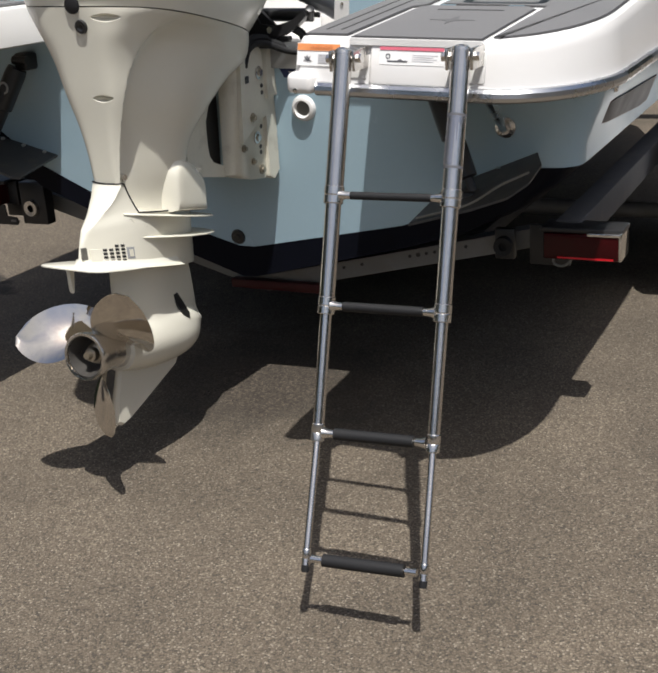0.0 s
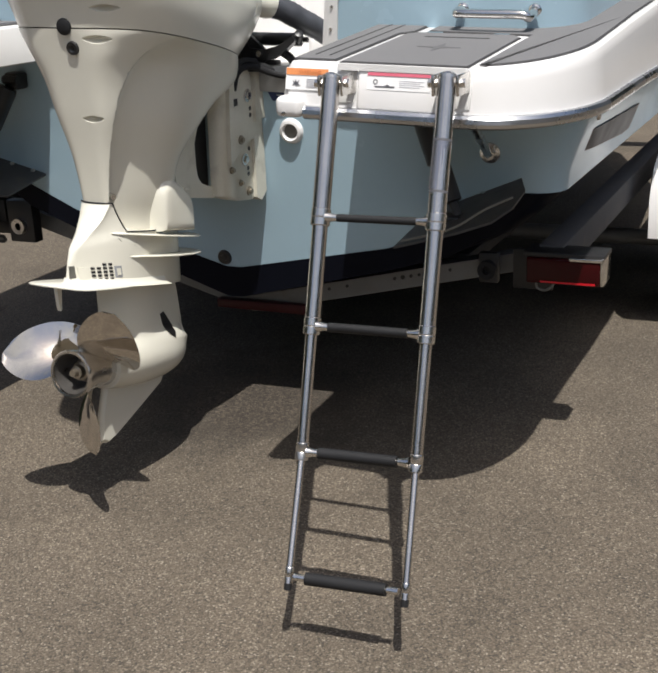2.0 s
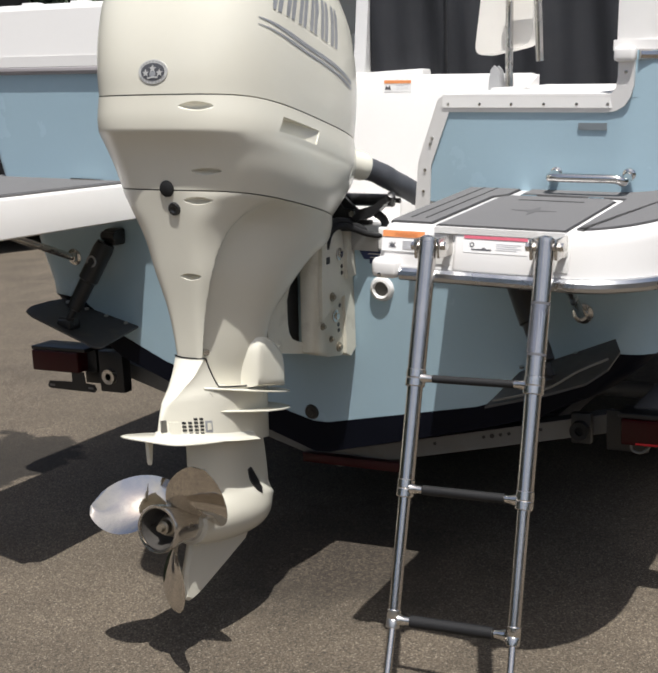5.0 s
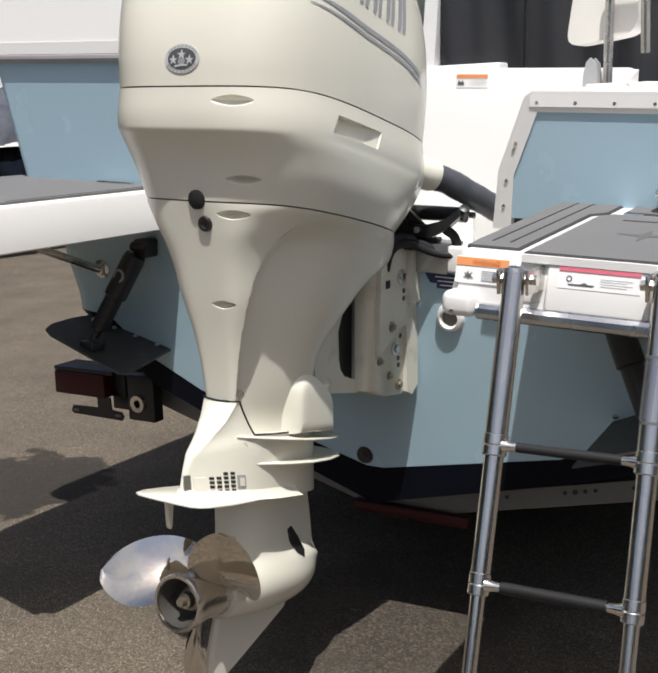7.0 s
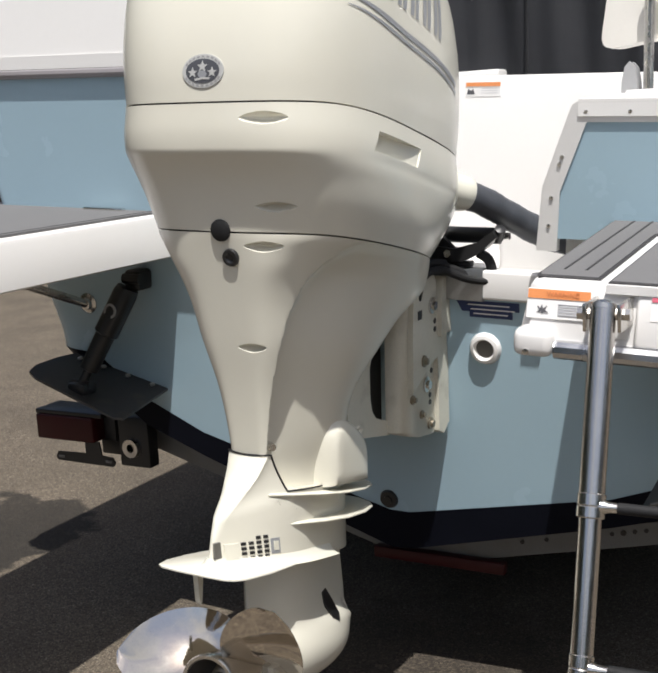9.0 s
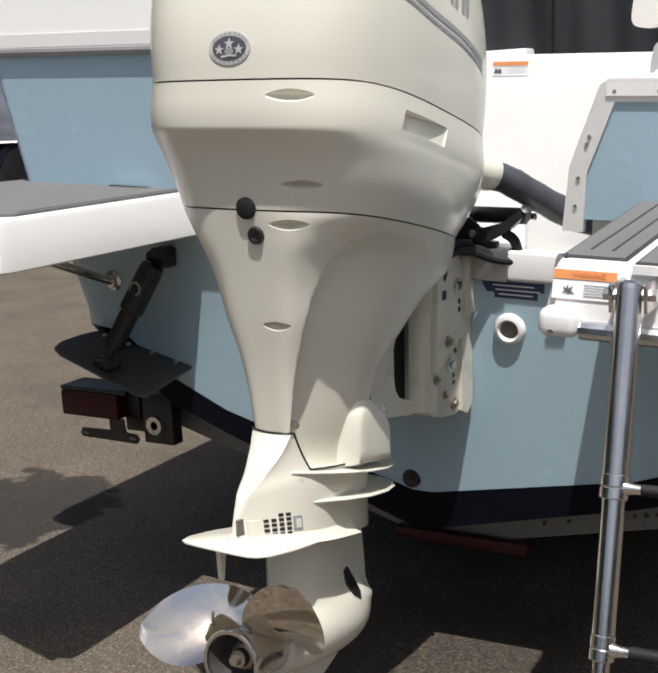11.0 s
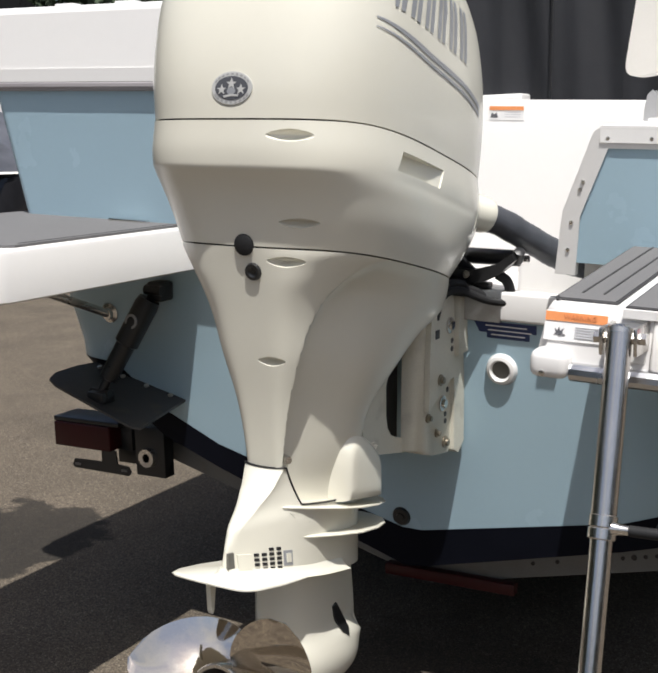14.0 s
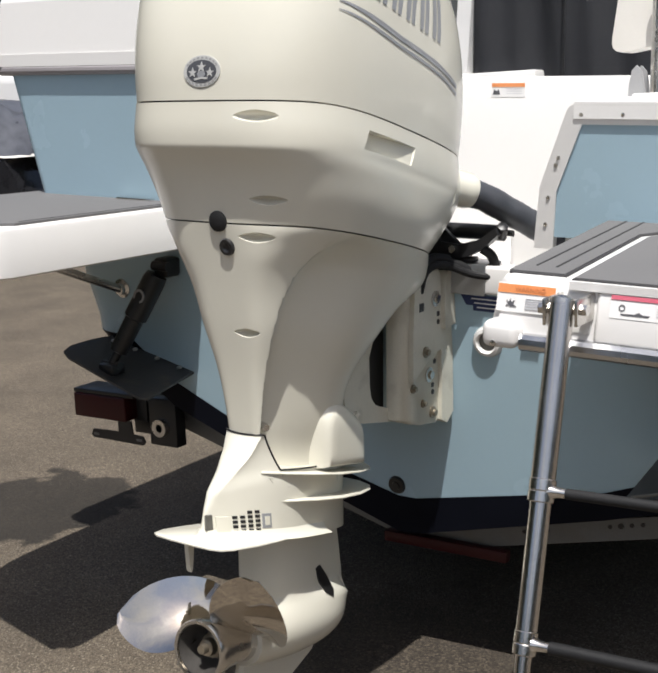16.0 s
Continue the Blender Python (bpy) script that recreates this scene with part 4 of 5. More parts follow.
for k in range(18):
    t = radians(30 + 15 * k if k < 9 else 210 + 15 * (k - 9))
    c, si = math.cos(t), math.sin(t)
    bar = [(0.0418 * c - u * si * 0.0028 + v * c * 0.0018, 0.0268 * si + u * c * 0.0028 + v * si * 0.0018) for u, v in ((-1, -1), (1, -1), (1, 1), (-1, 1))]
    part("text_bar", patch(TOP, bar, 1.696, 0.8, 0.0026, DROP), RIM_INK, bd)

# aft cap and telltale nozzle at the lower seam
p, nrm, *_ = on_body(BASE, 1.3925, 0.5, 0, DROP)
p = p + Vector((0.009, 0, 0))
part("rubber_cap", lathe([(0, 0.007), (0.016, 0.007), (0.022, 0.004), (0.023, -0.002), (0.023, -0.02)], p, nrm, 20), RUBBER, base, "black rubber flushing cap")
p, nrm, *_ = on_body(MID, 1.3385, 0.6, 0, DROP)
p = p + Vector((0.014, 0, 0))
part("telltale", lathe([(0.006, 0.002), (0.011, 0.006), (0.017, 0.006), (0.019, 0.0), (0.019, -0.02)], p, nrm, 20), BLACK, mid, "black telltale nozzle")
p, nrm = Vector((0.056, 0.160, 0.918)), Vector((0.9, -0.43, 0))
part("bolt", lathe([(0, 0.006), (0.008, 0.006), (0.010, 0.0), (0.010, -0.02)], p, nrm, 12), STEEL, mid)

# brand lettering stands as plain slanted bars, with two sweeping stripes under it, on both sides
for s in (1, -1):
    walked, c, last = 0.0, 67.0, on_body(TOP, 1.935, 67.0, 0, DROP)[0]
    spots = {}
    while walked < 0.40:
        spots[walked] = c
        c += 0.2
        here = on_body(TOP, 1.935, c, 0, DROP)[0]
        walked, last = walked + (here - last).length, here
    def around(d):
        """The angle on the cowl at a distance along its side."""
        return float(np.interp(d, list(spots), list(spots.values())))
    for k in range(12):
        d0 = 0.012 + 0.029 * k + (0.004 if k % 2 == 0 else -0.002)
        bm = bmesh.new()
        cols = []
        for j in range(6):
            u = j / 5
            dz = -0.058 + 0.116 * u - 0.0015 * k
            lean_in = 0.026 * (u - 0.5)
            w = 0.0088 if 0 < j < 5 else 0.0072
            cols.append([bm.verts.new(on_body(TOP, 1.937 + dz, around(max(0.0, d0 + lean_in + e * w)) * s, 0.0015, DROP)[0]) for e in (-1, 0, 1)])
        for a, b in zip(cols, cols[1:]):
            for e in (0, 1):
                bm.faces.new((a[e], a[e + 1], b[e + 1], b[e]))
        part("brand_mark", bm, DECAL, cowl, "plain silver-grey brand shape")
    for off, w in ((0.0, 0.006), (0.018, 0.004)):
        lo, hi = [], []
        for k in range(15):
            ang = (57 + 3.7 * k) * s
            z = 1.845 - off - 0.055 * ((k / 14) ** 1.6)
            for lst, dz in ((lo, -w), (hi, w)):
                lst.append((ang, z + dz * min(1, 0.25 + k / 8)))
        bm = bmesh.new()
        va = [bm.verts.new(on_body(TOP, z, a, 0.0015, DROP)[0]) for a, z in lo]
        vb = [bm.verts.new(on_body(TOP, z, a, 0.0015, DROP)[0]) for a, z in hi]
        for k in range(14):
            bm.faces.new((va[k], va[k + 1], vb[k + 1], vb[k]))
        part("stripe", bm, DECAL, cowl, "thin silver stripe")


# lower unit: gearcase head, splash plates, anti-ventilation plate, gearcase, skeg
LU_AFT = ((0.66, -0.020), (0.716, -0.010), (0.764, 0.003), (0.797, 0.020), (0.824, 0.062), (0.862, 0.108), (0.90, 0.1365), (0.93, 0.140))
LU_EDGE = ((0.66, 0.012), (0.764, 0.013), (0.797, 0.017), (0.824, 0.026), (0.862, 0.040), (0.90, 0.0495), (0.93, 0.050))
LU_X = 0.004


def lu_flank(y, z):
    """Half width of the gearcase head at a place along it and a height."""
    ya, edge = steps(LU_AFT, z), steps(LU_EDGE, z)
    u = min(1.0, max(0.0, (y - ya - 0.014) / (0.26 - 0.10 * max(0.0, (z - 0.80) / 0.1))))
    w = edge + (0.086 - edge) * math.sin(math.pi / 2 * u) ** (1.0 + 0.35 * max(0.0, (z - 0.80) / 0.1))
    if y > 0.34:
        w *= math.sqrt(max(0.0, 1 - ((y - 0.34) / 0.17) ** 2.4))
    return w


def joint(y):
    """Height of the joint between midsection and gearcase."""
    if y < 0.157:
        return 0.903
    if y < 0.189:
        return 0.903 - (y - 0.157) / 0.032 * 0.090
    return 0.813 - 0.19 * (y - 0.189)


def lu_point(side, v, f):
    """v runs from the aft middle round to the front, f from the foot up to the joint."""
    z, y = 0.80, 0.0
    for _ in range(6):
        ya = steps(LU_AFT, z)
        y = ya + 0.014 + max(0.0, v) ** 1.6 * (0.509 - ya - 0.014)
        low = 0.696 - 0.23 * y
        z = low + (joint(y) - low) * f
    return (LU_X + side * (lu_flank(y, z) if v >= 0 else steps(LU_EDGE, z) * (1 + v)), y if v >= 0 else steps(LU_AFT, z) + 0.014 * (1 + v) ** 2.2, z)


ROUND = [-1 + 0.125 * k for k in range(8)] + [k / 44 for k in range(45)]
rings = []
for k in range(25):
    f = k / 24
    rings.append([lu_point(1, v, f) for v in ROUND] + [lu_point(-1, v, f) for v in ROUND[-2:0:-1]])
lower = part("lower_unit", loft(rings), CREAM, motor, "cream-white gearcase with a skeg", sharp=50)
for sd in (1, -1):
    line = [(LU_X + sd * 0.0495 * k / 8, 0.1365 + 0.014 * (k / 8) ** 2.2 - 0.0012, 0.903) for k in range(9)]
    for y in [0.158, 0.162, 0.168, 0.176, 0.184, 0.190] + [0.21 + 0.03 * k for k in range(10)]:
        z = joint(y)
        line.append((LU_X + sd * (lu_flank(y, z) + 0.0008), y, z))
    part("seam_gasket", tube(line, 0.0022, 6), RUBBER, lower, "thin dark joint")


def plate_round(half, z_of, thick):
    """A flat plate round the leg from (y, half width) pairs, its height given by y, its rim thinned."""
    out = [(w, y) for y, w in half] + [(-w, y) for y, w in half[::-1]]
    mid_y = sum(y for _, y in out) / len(out)
    rings = []
    for h, g in ((-0.5, 0.965), (-0.22, 1.0), (0.22, 1.0), (0.5, 0.965)):
        rings.append([(LU_X + x * g, mid_y + (y - mid_y) * g, z_of(y) + h * thick) for x, y in out])
    return loft(rings)


part("anti_ventilation_plate", plate_round([(-0.076, 0.035), (-0.072, 0.075), (-0.060, 0.093), (-0.03, 0.103), (0.05, 0.107), (0.15, 0.101), (0.25, 0.091), (0.31, 0.084), (0.35, 0.06), (0.38, 0.02)], lambda y: 0.698 - 0.23 * y, 0.007), CREAM, lower, "cream-white anti-ventilation plate", sharp=60)
# a rounded root where the plate meets the leg
rings = []
for g, h in ((0.026, 0.0), (0.014, 0.004), (0.006, 0.011), (0.0, 0.022)):
    ring = []
    for sd in (1, -1):
        side = [(LU_X + sd * (lu_flank(y, 0.70) + g), y, 0.699 - 0.23 * y + h) for y in np.linspace(-0.006, 0.34, 24)]
        ring += side if sd > 0 else side[::-1]
    ring.append((LU_X, -0.012 - g, 0.700 + h))
    rings.append(ring)
part("plate_root", loft(rings), CREAM, lower, sharp=60)
for z0, z1, y1 in ((0.812, 0.703, 0.625), (0.745, 0.652, 0.61)):
    part("splash_plate", plate_round([(0.14, 0.055), (0.20, 0.084), (0.28, 0.113), (0.36, 0.128), (0.45, 0.124), (0.53, 0.102), (0.58, 0.07), (y1, 0.02)], lambda y, z0=z0, z1=z1: z0 + (z1 - z0) * (y - 0.16) / 0.45, 0.0055), CREAM, lower, "thin cream splash plate", sharp=60)

AXLE = Vector((0.004, -0.036, 0.447))
TILT = 0.155  # the propeller shaft runs down towards the bow


def case_radius(y):
    """Radius of the bullet along the shaft."""
    if y < 0.29:
        return 0.070 + 0.022 * math.sin(math.pi / 2 * min(1.0, max(0.0, (y - 0.08) / 0.2)))
    return 0.092 * max(0.0, 1 - ((y - 0.29) / 0.228) ** 2.6) ** 0.5


def case_half(y, z):
    """Half width of the gearcase: a bullet under a flat strut, one flowing into the other."""
    r, zc = case_radius(y), AXLE.z - TILT * (y - AXLE.y)
    bullet = math.sqrt(max(0.0, r * r - (z - zc) ** 2)) if abs(z - zc) < r else 0.0
    u = min(1.0, max(0.0, (y - 0.15) / 0.352))
    strut = 0.062 * (math.sin(math.pi * u ** 0.72) ** 0.6 if 0 < u < 1 else 0.0) + 0.006 * (1 - u)
    up = min(1.0, max(0.0, (z - zc + 0.2 * r) / (0.8 * r + 0.004)))
    strut *= up * up * (3 - 2 * up)
    soft = (0.014 + 0.050 * u**2) * up
    return (bullet + strut + math.sqrt((bullet - strut) ** 2 + soft * soft)) / 2


ys = [0.10 + 0.02 * k for k in range(17)] + [0.435, 0.45, 0.463, 0.475, 0.486, 0.495, 0.502, 0.508, 0.512, 0.515, 0.517, 0.5178]
rows_z, rings = 34, []
for y in ys:
    r, zc = case_radius(y), AXLE.z - TILT * (y - AXLE.y)
    lo, hi = zc - r, max(zc + r * 0.6, (0.69 - 0.2 * y) if y < 0.497 else zc + r)
    if y > 0.455:
        hi = max(zc + r, hi - (y - 0.455) / 0.042 * max(0.0, hi - zc - r)) if y < 0.497 else zc + r
    zs = []
    for k in range(rows_z):
        f = k / (rows_z - 1)
        zs.append(zc - r * math.cos(math.pi * f / 0.6 * 0.72) if f < 0.6 else None)
    n_low = sum(v is not None for v in zs)
    top = zs[n_low - 1]
    for k in range(n_low, rows_z):
        zs[k] = top + (hi - top) * (k - n_low + 1) / (rows_z - n_low)
    right = [(AXLE.x + case_half(y, z), y, z) for z in zs]
    left = [(AXLE.x - case_half(y, z), y, z) for z in zs[::-1]]
    rings.append(right + left)
for k, y_edge, slim in ((0, 0.118, 0.2), (1, 0.124, 0.6)):
    r, zc = case_radius(ys[k]), AXLE.z - TILT * (ys[k] - AXLE.y)
    rings[k] = [(AXLE.x + (x - AXLE.x) * slim, y_edge, z) if z > zc + r else (x, y, z) for x, y, z in rings[k]]
part("gearcase", loft(rings), CREAM, lower, "bullet-shaped gearcase flowing into its strut", sharp=70)
skeg = [(0.11, 0.37), (0.43, 0.31), (0.395, 0.268), (0.30, 0.238), (0.20, 0.207), (0.13, 0.186), (0.090, 0.180), (0.064, 0.196), (0.075, 0.27)]
thin = [(0.24 + (y - 0.24) * 0.95, 0.28 + (z - 0.28) * 0.93) for y, z in skeg]
part("skeg", loft([[(0.004 + x, y, z) for y, z in o] for x, o in ((0.012, thin), (0.003, skeg), (-0.003, skeg), (-0.012, thin))]), CREAM, lower, "thin tapered skeg")
for sd in (1, -1):
    intake = [(0.332, 0.520), (0.352, 0.522), (0.385, 0.484), (0.396, 0.444), (0.384, 0.430), (0.358, 0.450), (0.340, 0.490)]
    part("water_intake", loft([[(AXLE.x + sd * (case_half(y, z) + o), y, z) for y, z in intake] for o in (-0.012, 0.003)]), BLACK, lower, "dark oval water intake")
    outline = smooth_path([(0.335, 0.78, 0), (0.336, 0.86, 0), (0.345, 0.904, 0), (0.370, 0.922, 0), (0.41, 0.915, 0), (0.462, 0.882, 0), (0.497, 0.845, 0), (0.505, 0.80, 0), (0.505, 0.745, 0)], 3)
    part("side_bulge", loft([[(LU_X + sd * x, 0.385 + (p.x - 0.405) * k, 0.818 + (p.y - 0.81) * k) for p in outline] for x, k in ((0.045, 1.22), (0.066, 1.16), (0.086, 1.09), (0.104, 1.02), (0.115, 0.94), (0.120, 0.87), (0.1225, 0.78), (0.124, 0.5))]), CREAM, mid, "squarish bulge beside the leg", sharp=60)


def on_lower(y, z, y_half, z_half, low, high):
    """A small plate lying on the starboard flank of the gearcase head."""
    rings = []
    for h in (low, high):
        rings.append([(LU_X + lu_flank(yy, zz) + h, yy, zz) for yy, zz in ((y - y_half, z - z_half + 0.2 * y_half), (y + y_half, z - z_half - 0.2 * y_half), (y + y_half, z + z_half - 0.2 * y_half), (y - y_half, z + z_half + 0.2 * y_half))])
    return loft(rings)


GRILLE = (0.088, 0.722)
for i in range(4):
    for j in range(5 if i > 1 else 4):
        part("grille_hole", on_lower(GRILLE[0] - 0.027 + 0.018 * i, GRILLE[1] - 0.019 + 0.0105 * j - 0.0034 * i, 0.0056, 0.0034, -0.004, 0.0012), BLACK, lower)
part("scoop", on_lower(GRILLE[0] - 0.056, GRILLE[1] + 0.004, 0.015, 0.017, -0.004, 0.0035), CREAM, lower, "small moulded scoop")
part("grille_end", on_lower(GRILLE[0] - 0.088, GRILLE[1] + 0.016, 0.010, 0.017, -0.004, 0.0012), SHADE_GREY, lower)
part("grille_end", on_lower(GRILLE[0] + 0.050, GRILLE[1] - 0.014, 0.012, 0.017, -0.004, 0.0012), DECAL, lower)
part("grille_pad", on_lower(GRILLE[0] + 0.051, GRILLE[1] - 0.014, 0.006, 0.010, -0.004, 0.0025), CREAM_OLD, lower)
part("trim_anode", prism([(-0.060, 0.71), (-0.056, 0.648), (-0.052, 0.640), (-0.047, 0.645), (-0.040, 0.70)], -0.004, 0.007, 0.002, axis="x"), CREAM_OLD, lower, "small trim fin")

# propeller, its shaft tipped with the leg
HUB = (0.0, 0.0, 0.0)
SHAFT = Matrix.Translation((0.002, -0.036, 0.447)) @ Matrix.Rotation(-math.atan(TILT), 4, "X")


def on_shaft(bm):
    bm.transform(SHAFT)
    return bm


prop = part("propeller", on_shaft(lathe([(0.060, 0.0), (0.067, -0.001), (0.0695, 0.004), (0.066, 0.03), (0.060, 0.07), (0.058, 0.13), (0.063, 0.155), (0.064, 0.18), (0.05, 0.183), (0.02, 0.183), (0.02, 0.080), (0.040, 0.078), (0.052, 0.05), (0.060, 0.0)], HUB, (0, 1, 0), 48, False)), STEEL, motor, "polished stainless three-blade propeller", sharp=50)
# Dark lining: the shade within the hub is carried by its colour.
part("hub_shade_lining", on_shaft(lathe([(0.0585, 0.006), (0.0505, 0.05), (0.0385, 0.0765), (0.021, 0.0785)], HUB, (0, 1, 0), 48, False)), mat("hub_shade_lining", (0.05, 0.046, 0.042), 0.5, vary=0.3), prop, "dark lining of the exhaust hub, its shade put into the colour", sharp=60)
part("hub_nut", on_shaft(lathe([(0, 0.010), (0.010, 0.010), (0.012, 0.026), (0.019, 0.028), (0.021, 0.044), (0.028, 0.047), (0.028, 0.068), (0.036, 0.070), (0.036, 0.09), (0, 0.09)], HUB, (0, 1, 0), 12)), BRONZE, prop, "castellated bronze nut")


def blade(phase):
    """One blade: a wide ear with pitch, rake and a cupped trailing edge."""
    rings, R0, R1, nr, nc = [], 0.050, 0.240, 22, 20
    for i in range(nr + 1):
        f = i / nr
        r = R0 + (R1 - R0) * f
        chord = 0.090 + 0.072 * math.sin(math.pi * min(1, f * 0.95) ** 0.9)
        chord *= math.sqrt(max(0.004, 1 - f**6))
        half = chord / 2 / math.hypot(r, 0.09)
        skew = radians(16) * f * f
        front, back = [], []
        for j in range(nc + 1):
            u = -1 + 2 * j / nc
            a = phase + skew + u * half * 1.25
            y = 0.100 + 0.115 * (phase - a) - 0.34 * (r - R0) - 0.012 * max(0, u - 0.5) * f
            th = (0.010 * (1 - f) + 0.003) * (1 - 0.8 * u * u)
            for lst, dy in ((front, -th / 2), (back, th / 2)):
                lst.append((r * math.cos(a), y + dy, r * math.sin(a)))
        rings.append(front + back[::-1])
    return on_shaft(loft(rings))


for ph in (36, 156, 276):
    part("blade", blade(radians(ph)), BLADE, prop, "broad polished blade", sharp=35)


# clamp brackets, swivel and rigging
CLAMP = [(0.622, 0.828), (0.622, 1.12), (0.64, 1.19), (0.68, 1.235), (0.745, 1.24), (0.80, 1.19), (0.815, 1.10), (0.815, 0.80), (0.795, 0.785), (0.70, 0.80), (0.65, 0.815)]
for s in (1, -1):
    rings = [[(s * x, max(y, 0.622 + cut), z) for y, z in smooth_outline] for x, cut, smooth_outline in ((0.100, 0.0, CLAMP), (0.118, 0.0, CLAMP), (0.132, 0.005, CLAMP), (0.142, 0.014, CLAMP), (0.149, 0.027, CLAMP), (0.1515, 0.042, CLAMP))]
    br = part("clamp_bracket", loft(rings), CREAM_OLD, motor, "weathered cream cast clamp bracket", sharp=50)
    part("cheek", prism([(0.655, 1.17), (0.685, 1.228), (0.745, 1.233), (0.79, 1.19), (0.80, 1.10), (0.80, 0.987), (0.776, 0.983), (0.735, 0.968), (0.679, 0.942), (0.648, 0.925), (0.648, 1.05)], *sorted((s * 0.15, s * 0.164)), 0.005, axis="x"), CREAM_OLD, br)
    part("bracket_flange", prism([(0.805, 1.195), (0.845, 1.19), (0.868, 1.10), (0.868, 1.048), (0.80, 1.042), (0.795, 1.10)], *sorted((s * 0.10, s * 0.176)), 0.006, axis="x"), CREAM_OLD, br)
    part("bracket_flange", prism([(0.80, 1.042), (0.866, 1.046), (0.874, 0.86), (0.876, 0.80), (0.84, 0.775), (0.81, 0.79), (0.808, 0.90)], *sorted((s * 0.10, s * 0.163)), 0.006, axis="x"), CREAM_OLD, br)
    for y, z, r, x in ((0.762, 1.127, 0.021, 0.164), (0.712, 0.995, 0.015, 0.164), (0.753, 0.925, 0.020, 0.1515), (0.668, 0.905, 0.012, 0.1515), (0.722, 0.854, 0.011, 0.1515), (0.775, 0.818, 0.016, 0.1515)):
        part("bolt", lathe([(0, 0.012), (r * 0.55, 0.012), (r * 0.6, 0.006), (r, 0.004), (r, -0.004)], (s * x, y, z), (s, 0, 0), 12), STEEL if r > 0.019 else BRONZE, br)
    for y, z, x in ((0.780, 1.085, 0.164), (0.780, 1.064, 0.164), (0.775, 0.893, 0.1515), (0.776, 0.874, 0.1515), (0.785, 0.955, 0.1515)):
        part("bolt_hole", lathe([(0, 0.0015), (0.007, 0.0015), (0.008, -0.002)], (s * x, y, z), (s, 0, 0), 10), BLACK, br)
    part("slot", box(*sorted((s * 0.160, s * 0.1655)), 0.678, 0.700, 1.104, 1.126), BLACK, br)
swivel = [(0.40, 1.02), (0.42, 0.895), (0.436, 0.874), (0.50, 0.848), (0.634, 0.819), (0.634, 0.856), (0.590, 0.869), (0.560, 0.882), (0.541, 0.903), (0.533, 0.935), (0.531, 1.01), (0.556, 1.06), (0.634, 1.135), (0.634, 1.25), (0.56, 1.25), (0.45, 1.12)]
part("swivel_bracket", prism(swivel, -0.104, 0.104, 0.007, axis="x", seg=3), CREAM_OLD, motor, "cream swivel casting arched round a dark gap")
# A black filler puts the shade of the open tilt gap into colour.
part("gap_shade_block", prism([(0.51, 0.88), (0.62, 0.84), (0.64, 0.85), (0.64, 1.15), (0.60, 1.14), (0.51, 1.04)], -0.080, 0.080, axis="x"), BLACK, motor, "black block standing in for the shade in the tilt mechanism's gap")
part("lower_yoke", join(tube([(-0.112, 0.462, 0.872), (0.112, 0.462, 0.872)], 0.017, 14), lathe([(0, 0.006), (0.010, 0.006), (0.013, 0), (0.013, -0.01)], (0.112, 0.462, 0.872), (1, 0, 0), 10)), CREAM_OLD, motor)
pod = part("rigging_boot", tube(smooth_path([(0.10, 0.60, 1.47), (0.16, 0.70, 1.44), (0.205, 0.775, 1.415), (0.235, 0.82, 1.40)], 4), [0.046] * 12 + [0.042], 18), CREAM, motor, "cream rigging boot", sharp=60)
hose = smooth_path([(0.20, 0.78, 1.41), (0.255, 0.85, 1.385), (0.32, 0.93, 1.33), (0.39, 1.0, 1.28), (0.46, 1.04, 1.262), (0.56, 1.06, 1.258)], 12)
rads = [0.0355 + 0.0012 * (k % 2) + 0.0008 * math.sin(k * 0.9) for k in range(len(hose))]
part("rigging_hose", tube(hose, rads, 16), HOSE, motor, "black ribbed rigging hose")


def fore(bm):
    bm.transform(Matrix.Translation((-0.05, 0.055, 0.018)))
    return bm


cyl = part("steering_cylinder", fore(tube([(0.13, 0.84, 1.272), (0.345, 0.84, 1.272)], 0.021, 16)), BLACK, motor, "black hydraulic steering cylinder")
part("ram", fore(tube([(-0.25, 0.84, 1.272), (0.37, 0.84, 1.272)], 0.009, 10)), CHROME, cyl)
link = [(0.125, 1.315), (0.14, 1.225), (0.20, 1.205), (0.275, 1.215), (0.315, 1.235), (0.36, 1.275), (0.352, 1.292), (0.31, 1.262), (0.25, 1.245), (0.20, 1.25), (0.17, 1.30)]
part("link_arm", fore(prism(link, 0.765, 0.80, 0.006, axis="y")), BLACK, cyl, "curved black steering link arm")
part("cap", fore(lathe([(0, 0.024), (0.014, 0.021), (0.016, -0.01), (0, -0.012)], (0.355, 0.80, 1.28), (0.4, -0.5, 0.75), 14)), BLACK, cyl)
part("bolt", fore(lathe([(0, 0.008), (0.010, 0.008), (0.012, 0), (0, 0)], (0.235, 0.765, 1.232), (0, -1, 0.2), 6)), STEEL, cyl)
part("tilt_boot", fore(lathe([(0, -0.03), (0.05, -0.02), (0.052, 0.03), (0.038, 0.055), (0, 0.06)], (0.135, 0.74, 1.27), (0.1, 0.1, 1), 16)), BLACK, cyl, "black rubber steering boot")
